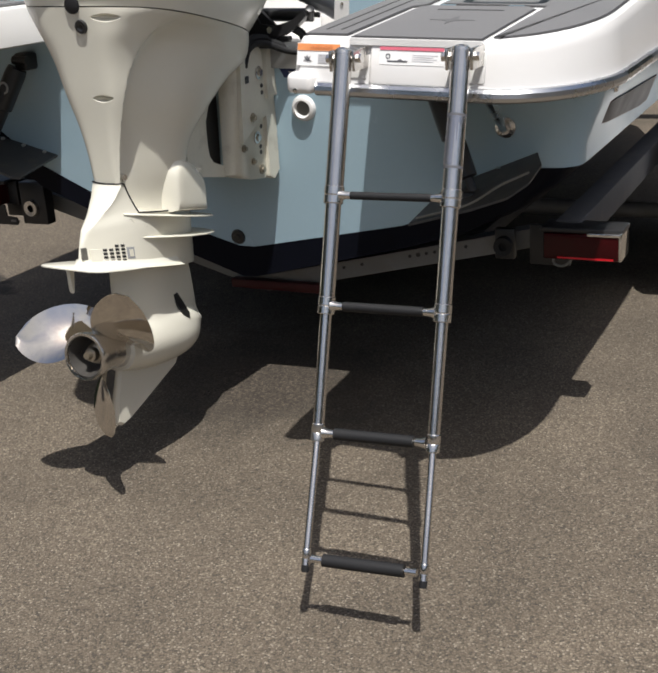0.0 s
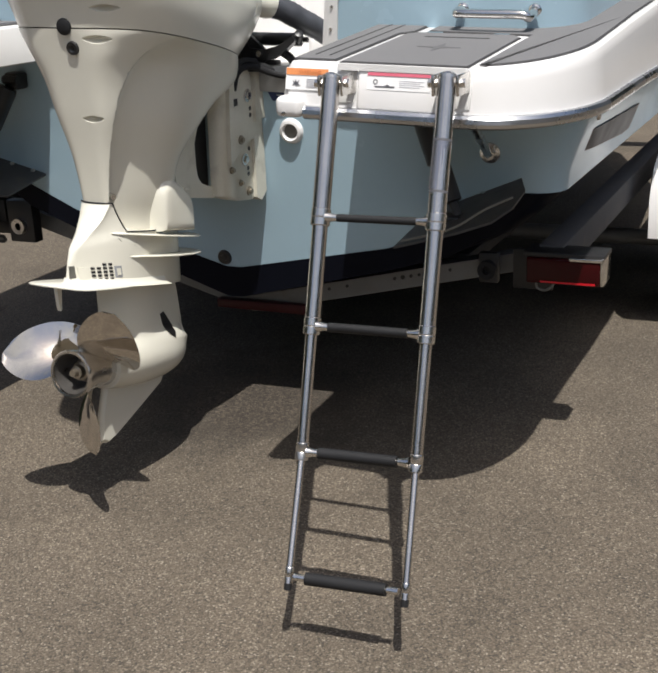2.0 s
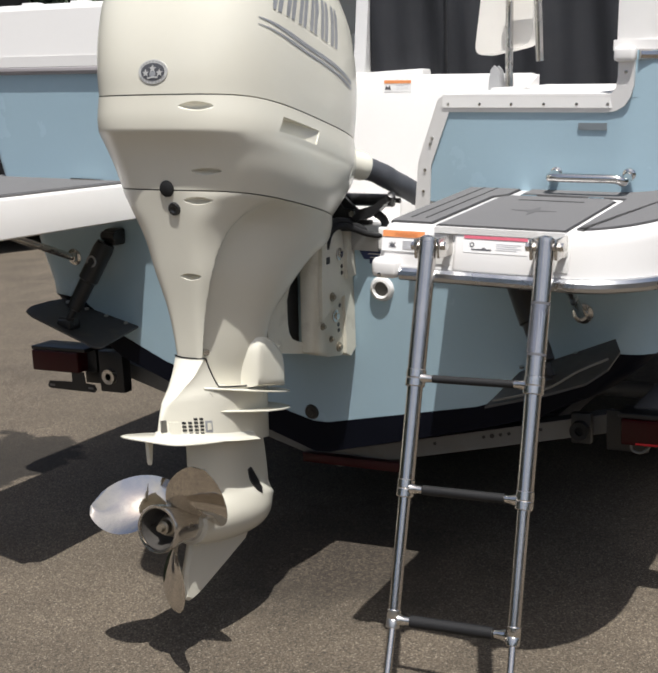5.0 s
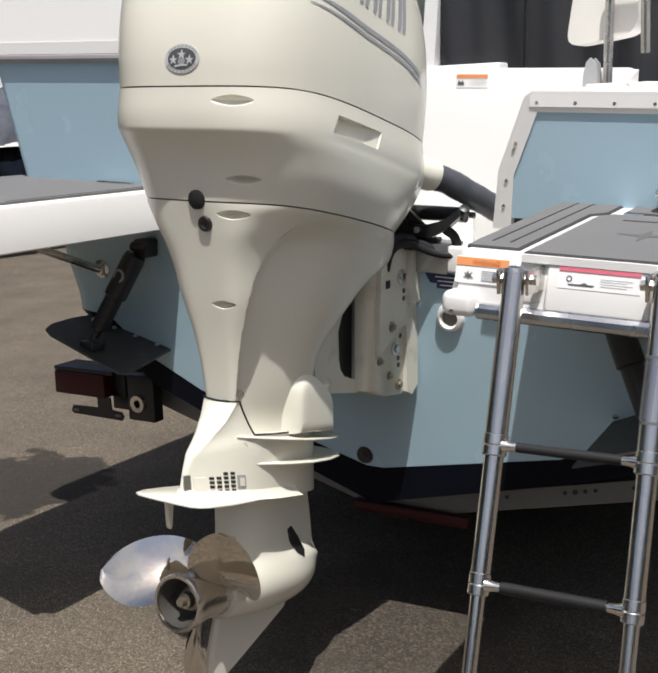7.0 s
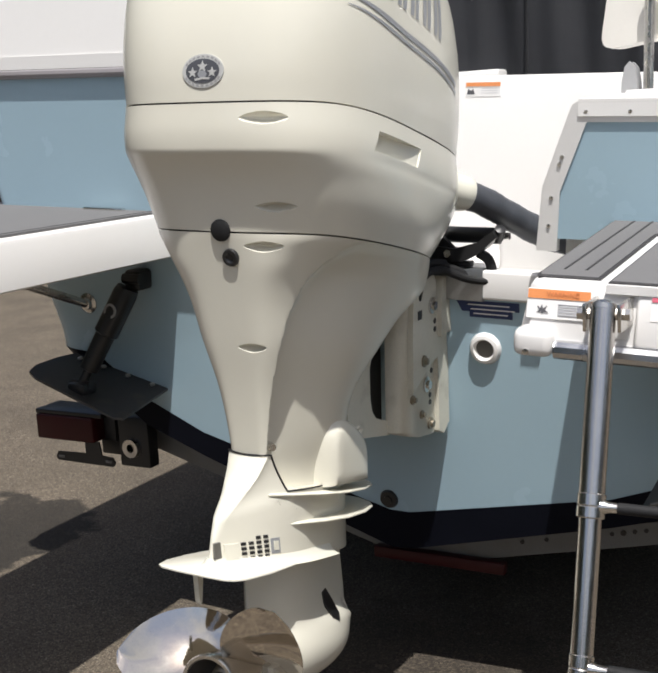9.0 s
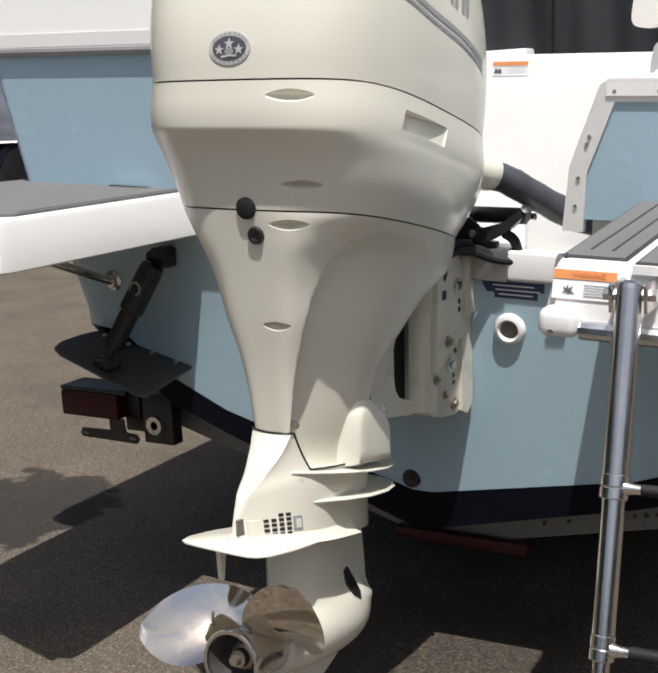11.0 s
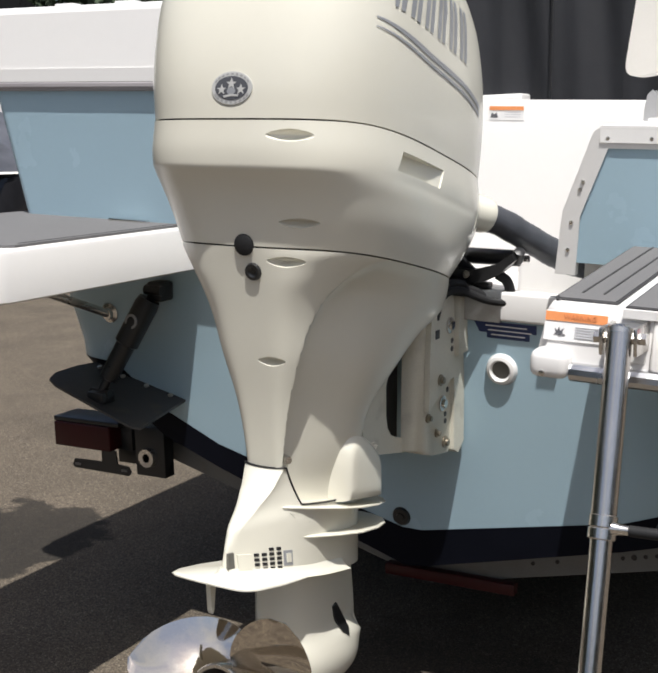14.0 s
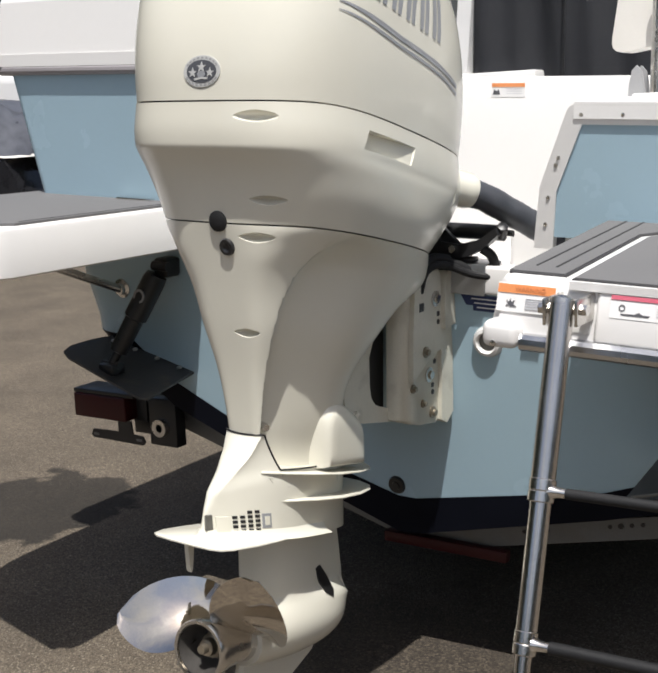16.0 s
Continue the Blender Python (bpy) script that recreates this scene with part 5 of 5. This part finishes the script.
for pts, r in (([(0.16, 0.70, 1.20), (0.22, 0.74, 1.205), (0.29, 0.79, 1.175), (0.345, 0.80, 1.17)], 0.012), ([(0.17, 0.71, 1.185), (0.23, 0.75, 1.188), (0.30, 0.80, 1.165), (0.35, 0.83, 1.16)], 0.009), ([(0.24, 0.73, 1.21), (0.215, 0.69, 1.215), (0.208, 0.655, 1.195), (0.206, 0.64, 1.15), (0.196, 0.635, 1.125), (0.17, 0.635, 1.115)], 0.013), ([(0.31, 0.785, 1.235), (0.33, 0.80, 1.215), (0.34, 0.81, 1.17)], 0.013)):
    part("hydraulic_hose", fore(tube(smooth_path(pts, 6), r, 10)), RUBBER, cyl)

part("tiller_bracket", fore(prism([(0.115, 1.20), (0.135, 1.335), (0.165, 1.35), (0.185, 1.30), (0.27, 1.225), (0.24, 1.20)], 0.775, 0.79, 0.004, axis="y")), BLACK, cyl, "black triangular steering bracket")
part("hydraulic_hose", fore(tube(smooth_path([(0.36, 0.80, 1.16), (0.29, 0.76, 1.172), (0.24, 0.70, 1.20), (0.215, 0.655, 1.185), (0.203, 0.640, 1.12), (0.200, 0.645, 1.07)], 8), 0.010, 10)), RUBBER, cyl)

# ---- boarding ladder ----
ladder = root("boarding_ladder", pose(0, 0, 0), "telescoping stainless boarding ladder hanging just above the asphalt", "ladder")


def kick(z):
    """The lowest section hangs a little further out than the rest."""
    return max(0.0, 0.416 - z) / 0.234


def lad(z, s):
    return (0.085 if s < 0 else 0.093) - 0.366 * (1.25 - z) - 0.072 * kick(z)


def rail_x(s, z):
    return ((0.801 + 0.021 * (1.25 - z)) if s < 0 else (1.089 + 0.018 * (1.25 - z))) + 0.024 * kick(z)


def rail_at(s, z):
    return Vector((rail_x(s, z), lad(z, s), z))


RUNGS = ((0.938, 0.938, 0.0095), (0.694, 0.696, 0.0115), (0.413, 0.419, 0.014), (0.172, 0.181, 0.0150))
SLOPE = Vector((0.0, 0.344, 0.939))
for s, k in ((-1, 0), (1, 1)):
    zs = [1.25, *(r[k] for r in RUNGS[:3]), RUNGS[3][k] - 0.022]
    for z0, z1, r in zip(zs, zs[1:], (0.0218, 0.0188, 0.0140, 0.0088)):
        part("rail_tube", tube([rail_at(s, z0), rail_at(s, z1)], r, 24), TUBING, ladder, "polished stainless telescoping tube")
    for z, r in zip(zs[1:4] + [RUNGS[3][k]], (0.0236, 0.0206, 0.0160, 0.0104)):
        part("collar", lathe([(r * 0.9, -0.022), (r, -0.020), (r, -0.004), (r * 0.93, -0.002), (r, 0.0), (r, 0.018), (r * 0.9, 0.020)], rail_at(s, z), SLOPE, 20), STEEL, ladder)
    part("end_cap", lathe([(0.0222, -0.004), (0.0222, 0.004), (0.014, 0.010), (0, 0.011)], rail_at(s, 1.25), SLOPE, 20), STEEL, ladder)
    part("foot_cap", lathe([(0.0090, -0.010), (0.0094, 0.0), (0.0090, 0.006), (0, 0.007)], rail_at(s, zs[4]), -SLOPE, 16), RUBBER, ladder, "black rubber foot cap")
    for e in (-1, 1):
        at = rail_x(s, 1.24) + 0.0295 * e
        hb = part("hinge_bracket", box(at - 0.0035, at + 0.0035, 0.07, 0.16, 1.208, 1.256, 0.002), STEEL, ladder, "stainless hinge bracket")
    part("bolt", tube([(rail_x(s, 1.24) - 0.045, 0.088, 1.236), (rail_x(s, 1.24) + 0.045, 0.088, 1.236)], 0.011, 6), STEEL, hb)
for zl, zr, rr in RUNGS:
    a, b = rail_at(-1, zl) - Vector((0, 0.004, 0)), rail_at(1, zr) - Vector((0, 0.004, 0))
    d = (b - a).normalized()
    rung = part("rung", tube([a + d * 0.045, b - d * 0.045], rr, 16), RUBBER, ladder, "black rubber-covered rung")
    for u, w in ((a, d), (b, -d)):
        part("rung_end", tube([u + w * 0.015, u + w * 0.03, u + w * 0.048], [0.014, 0.0095, 0.008] if zl > 0.3 else [0.009, 0.0085, 0.0075], 12), CHROME, rung)
tag = lathe([(0.0221, 0.0), (0.0221, 0.11)], rail_at(1, 1.11), -SLOPE, 20)
tg = part("instruction_band", tag, mat("bluish_film", (0.36, 0.36, 0.39), 0.25, 0.85), ladder, "faded printed band round the tube")
for z in (1.115, 1.005):
    part("text_bar", lathe([(0.0224, 0.0), (0.0224, 0.006)], rail_at(1, z), -SLOPE, 20), SOFT_INK, tg)

# ---- trailer ----
trailer = root("boat_trailer", pose(0, 0, 0), "galvanised boat trailer with red tail lights under the boat", "trailer")


def beam_z(x):
    return 0.355 + 0.255 * abs(x) - 0.03 * (x - 0.3)


xs = np.linspace(-0.98, 0.98, 15)
part("cross_beam", loft([[(x, 1.04, beam_z(x)), (x, 1.04, beam_z(x) - 0.062), (x, 1.12, beam_z(x) - 0.062), (x, 1.12, beam_z(x))] for x in xs]), ALU, trailer, "vee-shaped galvanised cross beam with bolt holes")
for x, r in ((0.42, 0.006), (0.60, 0.006), (0.63, 0.008), (0.66, 0.006), (0.69, 0.006), (0.80, 0.006), (0.35, 0.006)):
    part("bolt_hole", lathe([(0, 0), (r, 0), (r, 0.003), (0, 0.003)], (x - 0.04, 1.04, beam_z(x) - 0.03), (0, -1, 0), 10), BLACK, trailer)
for s in (1, -1):
    rx = 1.115
    zt = 0.635 if s > 0 else 0.70
    part("side_rail", box(*sorted((s * (rx - 0.04), s * (rx + 0.04))), 0.98, 6.6, zt - 0.10, zt, 0.006), ZINC, trailer, "dull galvanised side rail")
    part("bunk", box(*sorted((s * 0.62, s * 0.80)), 1.12, 4.2, 0.50, 0.55, 0.006), RUBBER, trailer, "carpeted bunk board")
    part("bunk_post", box(*sorted((s * 0.68, s * 0.74)), 1.14, 1.2, 0.47, 0.52, 0.004), ALU, trailer)
    part("rail_end_plate", box(*sorted((s * 0.99, s * 1.12)), 0.985, 1.0, zt - 0.15, zt - 0.02, 0.004), BLACK, trailer)
    fw = part("fender", join(*[prism([(2.1 + 0.0, 0.390), (2.1, 0.550), (2.16, 0.650), (2.26, 0.700), (3.34, 0.700), (3.44, 0.650), (3.5, 0.550), (3.5, 0.390), (3.47, 0.390), (3.47, 0.540), (3.42, 0.620), (3.33, 0.670), (2.27, 0.670), (2.18, 0.620), (2.13, 0.540), (2.13, 0.390)], *sorted((s * 1.23, s * 1.47)), axis="x")]), WHITE, trailer, "white trailer mudguard")
    for y in (2.48, 3.14):
        tyre = part("wheel", lathe([(0.12, -0.09), (0.24, -0.095), (0.29, -0.075), (0.305, -0.04), (0.305, 0.04), (0.29, 0.075), (0.24, 0.095), (0.12, 0.09)], (s * 1.35, y, 0.305), (1, 0, 0), 36), RUBBER, trailer, "black trailer tyre")
        part("rim", lathe([(0, -0.05), (0.05, -0.06), (0.12, -0.05), (0.17, -0.085), (0.17, 0.085), (0.12, 0.05), (0.05, 0.06), (0, 0.05)], (s * 1.35, y, 0.305), (1, 0, 0), 24), ALU, tyre)
        part("axle_stub", tube([(s * 1.1, y, 0.30), (s * 1.34, y, 0.305)], 0.035, 12), ALU, tyre)
    part("axle", tube([(0, 2.48, 0.30), (s * 1.2, 2.48, 0.30)], 0.035, 12), ALU, trailer)
    part("axle_post", box(*sorted((s * 1.13, s * 1.2)), 2.75, 2.87, 0.3, zt - 0.12), ALU, trailer)
part("tongue", box(-0.05, 0.05, 5.9, 8.4, 0.45, 0.6, 0.006), ALU, trailer)
part("bow_beam", box(-1.2, 1.2, 6.4, 6.56, 0.45, 0.6, 0.006), ALU, trailer)
part("tongue_jack", box(-0.04, 0.04, 7.6, 7.68, 0.0, 0.8, 0.01), ALU, trailer)

# tail lights
lamp = part("tail_light", box(1.055, 1.285, 0.905, 0.97, 0.53, 0.612, 0.006, 3), RED, trailer, "red rectangular tail light")
part("lens_edge", box(1.10, 1.27, 0.9035, 0.91, 0.534, 0.540), RED_EDGE, lamp, "bright red lower edge of the lens")
part("lamp_housing", box(1.045, 1.295, 0.912, 1.02, 0.612, 0.628, 0.004), BLACK, lamp)
part("lamp_back", box(1.05, 1.29, 0.965, 1.02, 0.525, 0.615, 0.004), BLACK, lamp)
part("side_trim", box(1.284, 1.294, 0.905, 1.015, 0.532, 0.62, 0.003), CHROME, lamp, "bright side trim")
part("top_trim", box(1.19, 1.29, 0.902, 0.93, 0.607, 0.617, 0.002), CHROME, lamp)
part("plate_hanger", tube(smooth_path([(1.08, 0.93, 0.53), (1.085, 0.93, 0.508), (1.11, 0.93, 0.502), (1.13, 0.93, 0.515), (1.14, 0.93, 0.53)], 4), 0.004, 8), ALU, lamp)
lamp = part("tail_light", box(-1.325, -1.085, 0.905, 0.97, 0.607, 0.690, 0.006, 3), RED_DARK, trailer, "dark red rectangular tail light, shade put into its red")
part("lamp_housing", box(-1.33, -1.05, 0.912, 1.03, 0.690, 0.706, 0.004), BLACK, lamp)
part("lamp_back", box(-1.325, -1.04, 0.965, 1.03, 0.60, 0.692, 0.004), BLACK, lamp)
plate = [(-1.26, 0.545), (-1.25, 0.565), (-1.13, 0.568), (-1.13, 0.61), (-1.07, 0.61), (-1.065, 0.566), (-1.02, 0.562), (-1.01, 0.545), (-1.02, 0.532), (-1.25, 0.535)]
part("plate_bracket", prism(plate, 0.915, 0.921, axis="y"), BLACK, lamp, "black number plate bracket")
for x in (-1.235, -1.035):
    part("bracket_slot", box(x - 0.012, x + 0.012, 0.912, 0.916, 0.545, 0.553), ALU, lamp)
ident = part("light_bar", box(-0.14, 0.265, 1.01, 1.045, 0.315, 0.35, 0.006), RED_DARK, trailer, "long red identification light bar")
rl = part("roller_bracket", box(-1.0, -0.88, 0.93, 0.98, 0.535, 0.70, 0.006), BLACK, trailer, "black roller bracket at the rail end")
part("roller", lathe([(0.014, 0.0), (0.014, 0.014), (0.030, 0.016), (0.032, 0.006), (0.032, -0.02), (0.014, -0.02)], (-0.945, 0.93, 0.600), (0, -1, 0), 22), STEEL, rl)
rl = part("roller_bracket", box(0.88, 0.945, 0.97, 1.0, 0.50, 0.60, 0.006), BLACK, trailer, "black roller bracket at the rail end")
part("roller", lathe([(0.014, 0.0), (0.014, 0.014), (0.030, 0.016), (0.032, 0.006), (0.032, -0.02), (0.014, -0.02)], (0.912, 0.966, 0.545), (0, -1, 0), 22), RUBBER, rl)
part("strap", tube(smooth_path([(0.76, 0.605, 0.720), (0.85, 0.600, 0.745), (0.93, 0.600, 0.772), (1.01, 0.612, 0.822), (1.085, 0.65, 0.855)], 5), 0.004, 6), ALU, trailer)

# ---- things on deck ----
canvas = root("canvas_enclosure", pose(0, 0, 0), "black canvas curtain closing the cabin behind the cockpit", "boat canvas")
bm = bmesh.new()
cols, rows = 60, 14
grid = []
for j in range(rows + 1):
    z = 1.56 + 1.18 * j / rows
    line = []
    for i in range(cols + 1):
        x = -0.50 + 0.09 * j / rows * 1.0 + (1.30 - 0.05 * j / rows) * i / cols
        y = 2.4 + 0.018 * math.sin(x * 17 + 1.2 * math.sin(z * 3)) + 0.012 * math.sin(x * 41 + z * 2)
        line.append(bm.verts.new((x, y, z)))
    grid.append(line)
for j in range(rows):
    for i in range(cols):
        bm.faces.new((grid[j][i], grid[j][i + 1], grid[j + 1][i + 1], grid[j + 1][i]))
bmesh.ops.solidify(bm, geom=bm.faces[:], thickness=0.006)
part("curtain", bm, CANVAS, canvas, "hanging black canvas")
part("zip", tube([(-0.10, 2.375, 1.58), (-0.08, 2.375, 2.7)], 0.006, 6), BLACK, canvas)
part("cabin_frame", prism([(-0.56, 1.70), (-0.50, 1.70), (-0.40, 2.74), (-0.46, 2.74)], 2.36, 2.5, axis="y"), WHITE, canvas, "white cabin side frame")
part("cabin_sill", box(-0.60, -0.195, 2.34, 2.6, 1.55, 1.748, 0.01), WHITE, canvas)
part("cabin_sill", box(-0.175, 1.10, 2.38, 2.6, 1.0, 1.57, 0.01), WHITE, canvas)
part("roof", box(-1.1, 1.2, 2.3, 4.4, 2.72, 2.80, 0.02), WHITE, canvas, "white hardtop roof")
part("cabin_side", box(1.02, 1.10, 2.4, 4.2, 1.6, 2.73), WHITE, canvas)
part("cabin_side", box(-1.08, -1.02, 2.4, 4.2, 1.6, 2.73), WHITE, canvas)
part("sole", box(-1.08, 1.1, 1.68, 4.2, 1.0, 1.05), WHITE, canvas)

seat = root("folding_seat", pose(0, 0, 0), "white vinyl seat back on a stainless frame on the coaming", "seat")
def rounded(pts, r, k=5):
    """The outline with every corner rounded off."""
    out, n = [], len(pts)
    for i in range(n):
        a, b, c = (Vector(pts[(i + d) % n]) for d in (-1, 0, 1))
        p, q = b + (a - b).normalized() * r, b + (c - b).normalized() * r
        for j in range(k + 1):
            t = j / k
            m = p * (1 - t) ** 2 + b * 2 * t * (1 - t) + q * t * t
            out.append((m.x, m.y))
    return out


part("backrest", prism(rounded([(0.505, 1.722), (0.705, 1.75), (0.712, 1.968), (0.545, 1.976)], 0.045), 1.17, 1.26, 0.02, axis="y", seg=4), VINYL, seat, "plump white vinyl backrest", sharp=60)
fr = part("frame", tube(smooth_path([(0.635, 1.14, 1.60), (0.638, 1.14, 1.75), (0.641, 1.14, 1.86), (0.646, 1.135, 1.895), (0.665, 1.13, 1.910), (0.712, 1.13, 1.910), (0.731, 1.135, 1.895), (0.735, 1.14, 1.86), (0.735, 1.15, 1.695)], 6), 0.0125, 12), STEEL, seat, "bent stainless tube frame")
ear = [(0.572, 1.60), (0.616, 1.60), (0.612, 1.645), (0.607, 1.675), (0.594, 1.690), (0.582, 1.678), (0.574, 1.64)]
part("mount", join(prism(ear, 1.118, 1.128, 0.003, axis="y"), prism(ear, 1.156, 1.166, 0.003, axis="y")), mat("grey_hinge_casting", (0.45, 0.45, 0.46), 0.35, 0.3), seat, "pale grey hinge mount")
part("mount_pad", box(0.585, 0.685, 1.105, 1.18, 1.60, 1.620, 0.006, 2), WHITE, seat)

# ---- surroundings ----
cover = root("covered_boat", pose(-10.4, 8.9, 0), "black boat under a blue-grey tarpaulin parked alongside", "covered boat")
rings = []
for k in range(25):
    y = -1.6 + 5.5 * k / 24
    ring = []
    for j in range(17):
        a = math.pi * j / 16
        r = 1.0 + 0.05 * math.sin(5 * a + y * 3) + 0.04 * math.sin(11 * a - y * 7)
        ring.append((1.75 * r * math.cos(a) * (1 - 0.2 * abs(k / 24 - 0.5)), y, 0.62 + 1.42 * r * math.sin(a) ** 0.75 + 0.06 * math.sin(y * 4)))
    rings.append(ring)
part("tarpaulin", loft(rings), TARP, cover, "wrinkled blue-grey tarpaulin")
for name, low, high, grow, paint, words in (("hull", 0.5, 1.33, 1.02, HULL_BLACK, "glossy black hull"), ("hem", 1.335, 1.385, 1.012, VINYL, "pale folded hem of the tarpaulin")):
    part(name, loft([[(x * grow, y * grow - 0.02, min(high, max(low, z))) for x, y, z in ring] for ring in rings]), paint, cover, words)
for x, y in ((-0.8, -1.2), (0.8, -1.2), (-0.8, 3.2), (0.8, 3.2)):
    part("stand", box(x - 0.05, x + 0.05, y - 0.05, y + 0.05, 0, 1.2), ALU, cover)
van = root("parked_van", pose(-13.6, 11.4, 0), "white van parked beyond the boats", "van")
part("body", box(-1.2, 1.2, -2.3, 2.3, 0.4, 2.58, 0.2, 4), WHITE, van, "white van body")
part("window", box(1.17, 1.21, -1.2, 1.4, 1.4, 1.95, 0.02), BLACK, van)
for x, y in ((-1.0, -1.5), (1.0, -1.5), (-1.0, 1.5), (1.0, 1.5)):
    part("wheel", lathe([(0.1, -0.1), (0.3, -0.1), (0.33, -0.06), (0.33, 0.06), (0.3, 0.1), (0.1, 0.1)], (x * 1.1, y, 0.33), (1, 0, 0), 24), RUBBER, van)
shed = root("tan_shed", pose(-15.9, 13.5, 0), "low tan shed behind the yard", "shed")
part("wall", box(-1.5, 1.2, -3, 3, 0, 3.5, 0.02), BROWN, shed, "tan wall")
part("roof", prism([(-3.3, 3.45), (3.3, 3.45), (0, 4.7)], -1.9, 1.6, axis="x"), BLACK, shed, "dark roof")

rng = np.random.default_rng(7)
n_leaf = 300000
turn = rng.uniform(0, 2 * math.pi, n_leaf)
far = rng.uniform(19, 22, n_leaf) + 2.5 * np.sin(turn * 5) + 8.0 * np.exp(-((turn - 2.42) / 0.22) ** 2)
cx = np.stack([-2 + far * np.cos(turn), 1 + far * np.sin(turn), rng.uniform(0, 1, n_leaf)], 1)
top = np.where((turn > 0.6) & (turn < 4.3), 9.5, 4.4) + 0.9 * np.sin(turn * 17) + 0.7 * np.sin(turn * 41 + 1)
cx[:, 2] = top * cx[:, 2] ** 0.8
cx[::6, :2] = (cx[::6, :2] - (-2, 1)) * 1.1 + (-2, 1)
a = rng.normal(size=(n_leaf, 3))
a /= np.linalg.norm(a, axis=1, keepdims=True)
b = np.cross(a, rng.normal(size=(n_leaf, 3)))
b /= np.linalg.norm(b, axis=1, keepdims=True)
sz = rng.uniform(0.05, 0.12, (n_leaf, 1))
sz[::6] *= 5.5
quad = np.stack([cx - a * sz, cx + b * sz * 0.7, cx + a * sz, cx - b * sz * 0.7], 1).reshape(-1, 3) * K
me = bpy.data.meshes.new("hedge")
me.from_pydata(quad.tolist(), [], np.arange(n_leaf * 4).reshape(-1, 4).tolist())
me.materials.append(LEAF)
tagged(new("hedge", me), "dense dark green hedge of trees behind the yard", "hedge", kind="stuff")
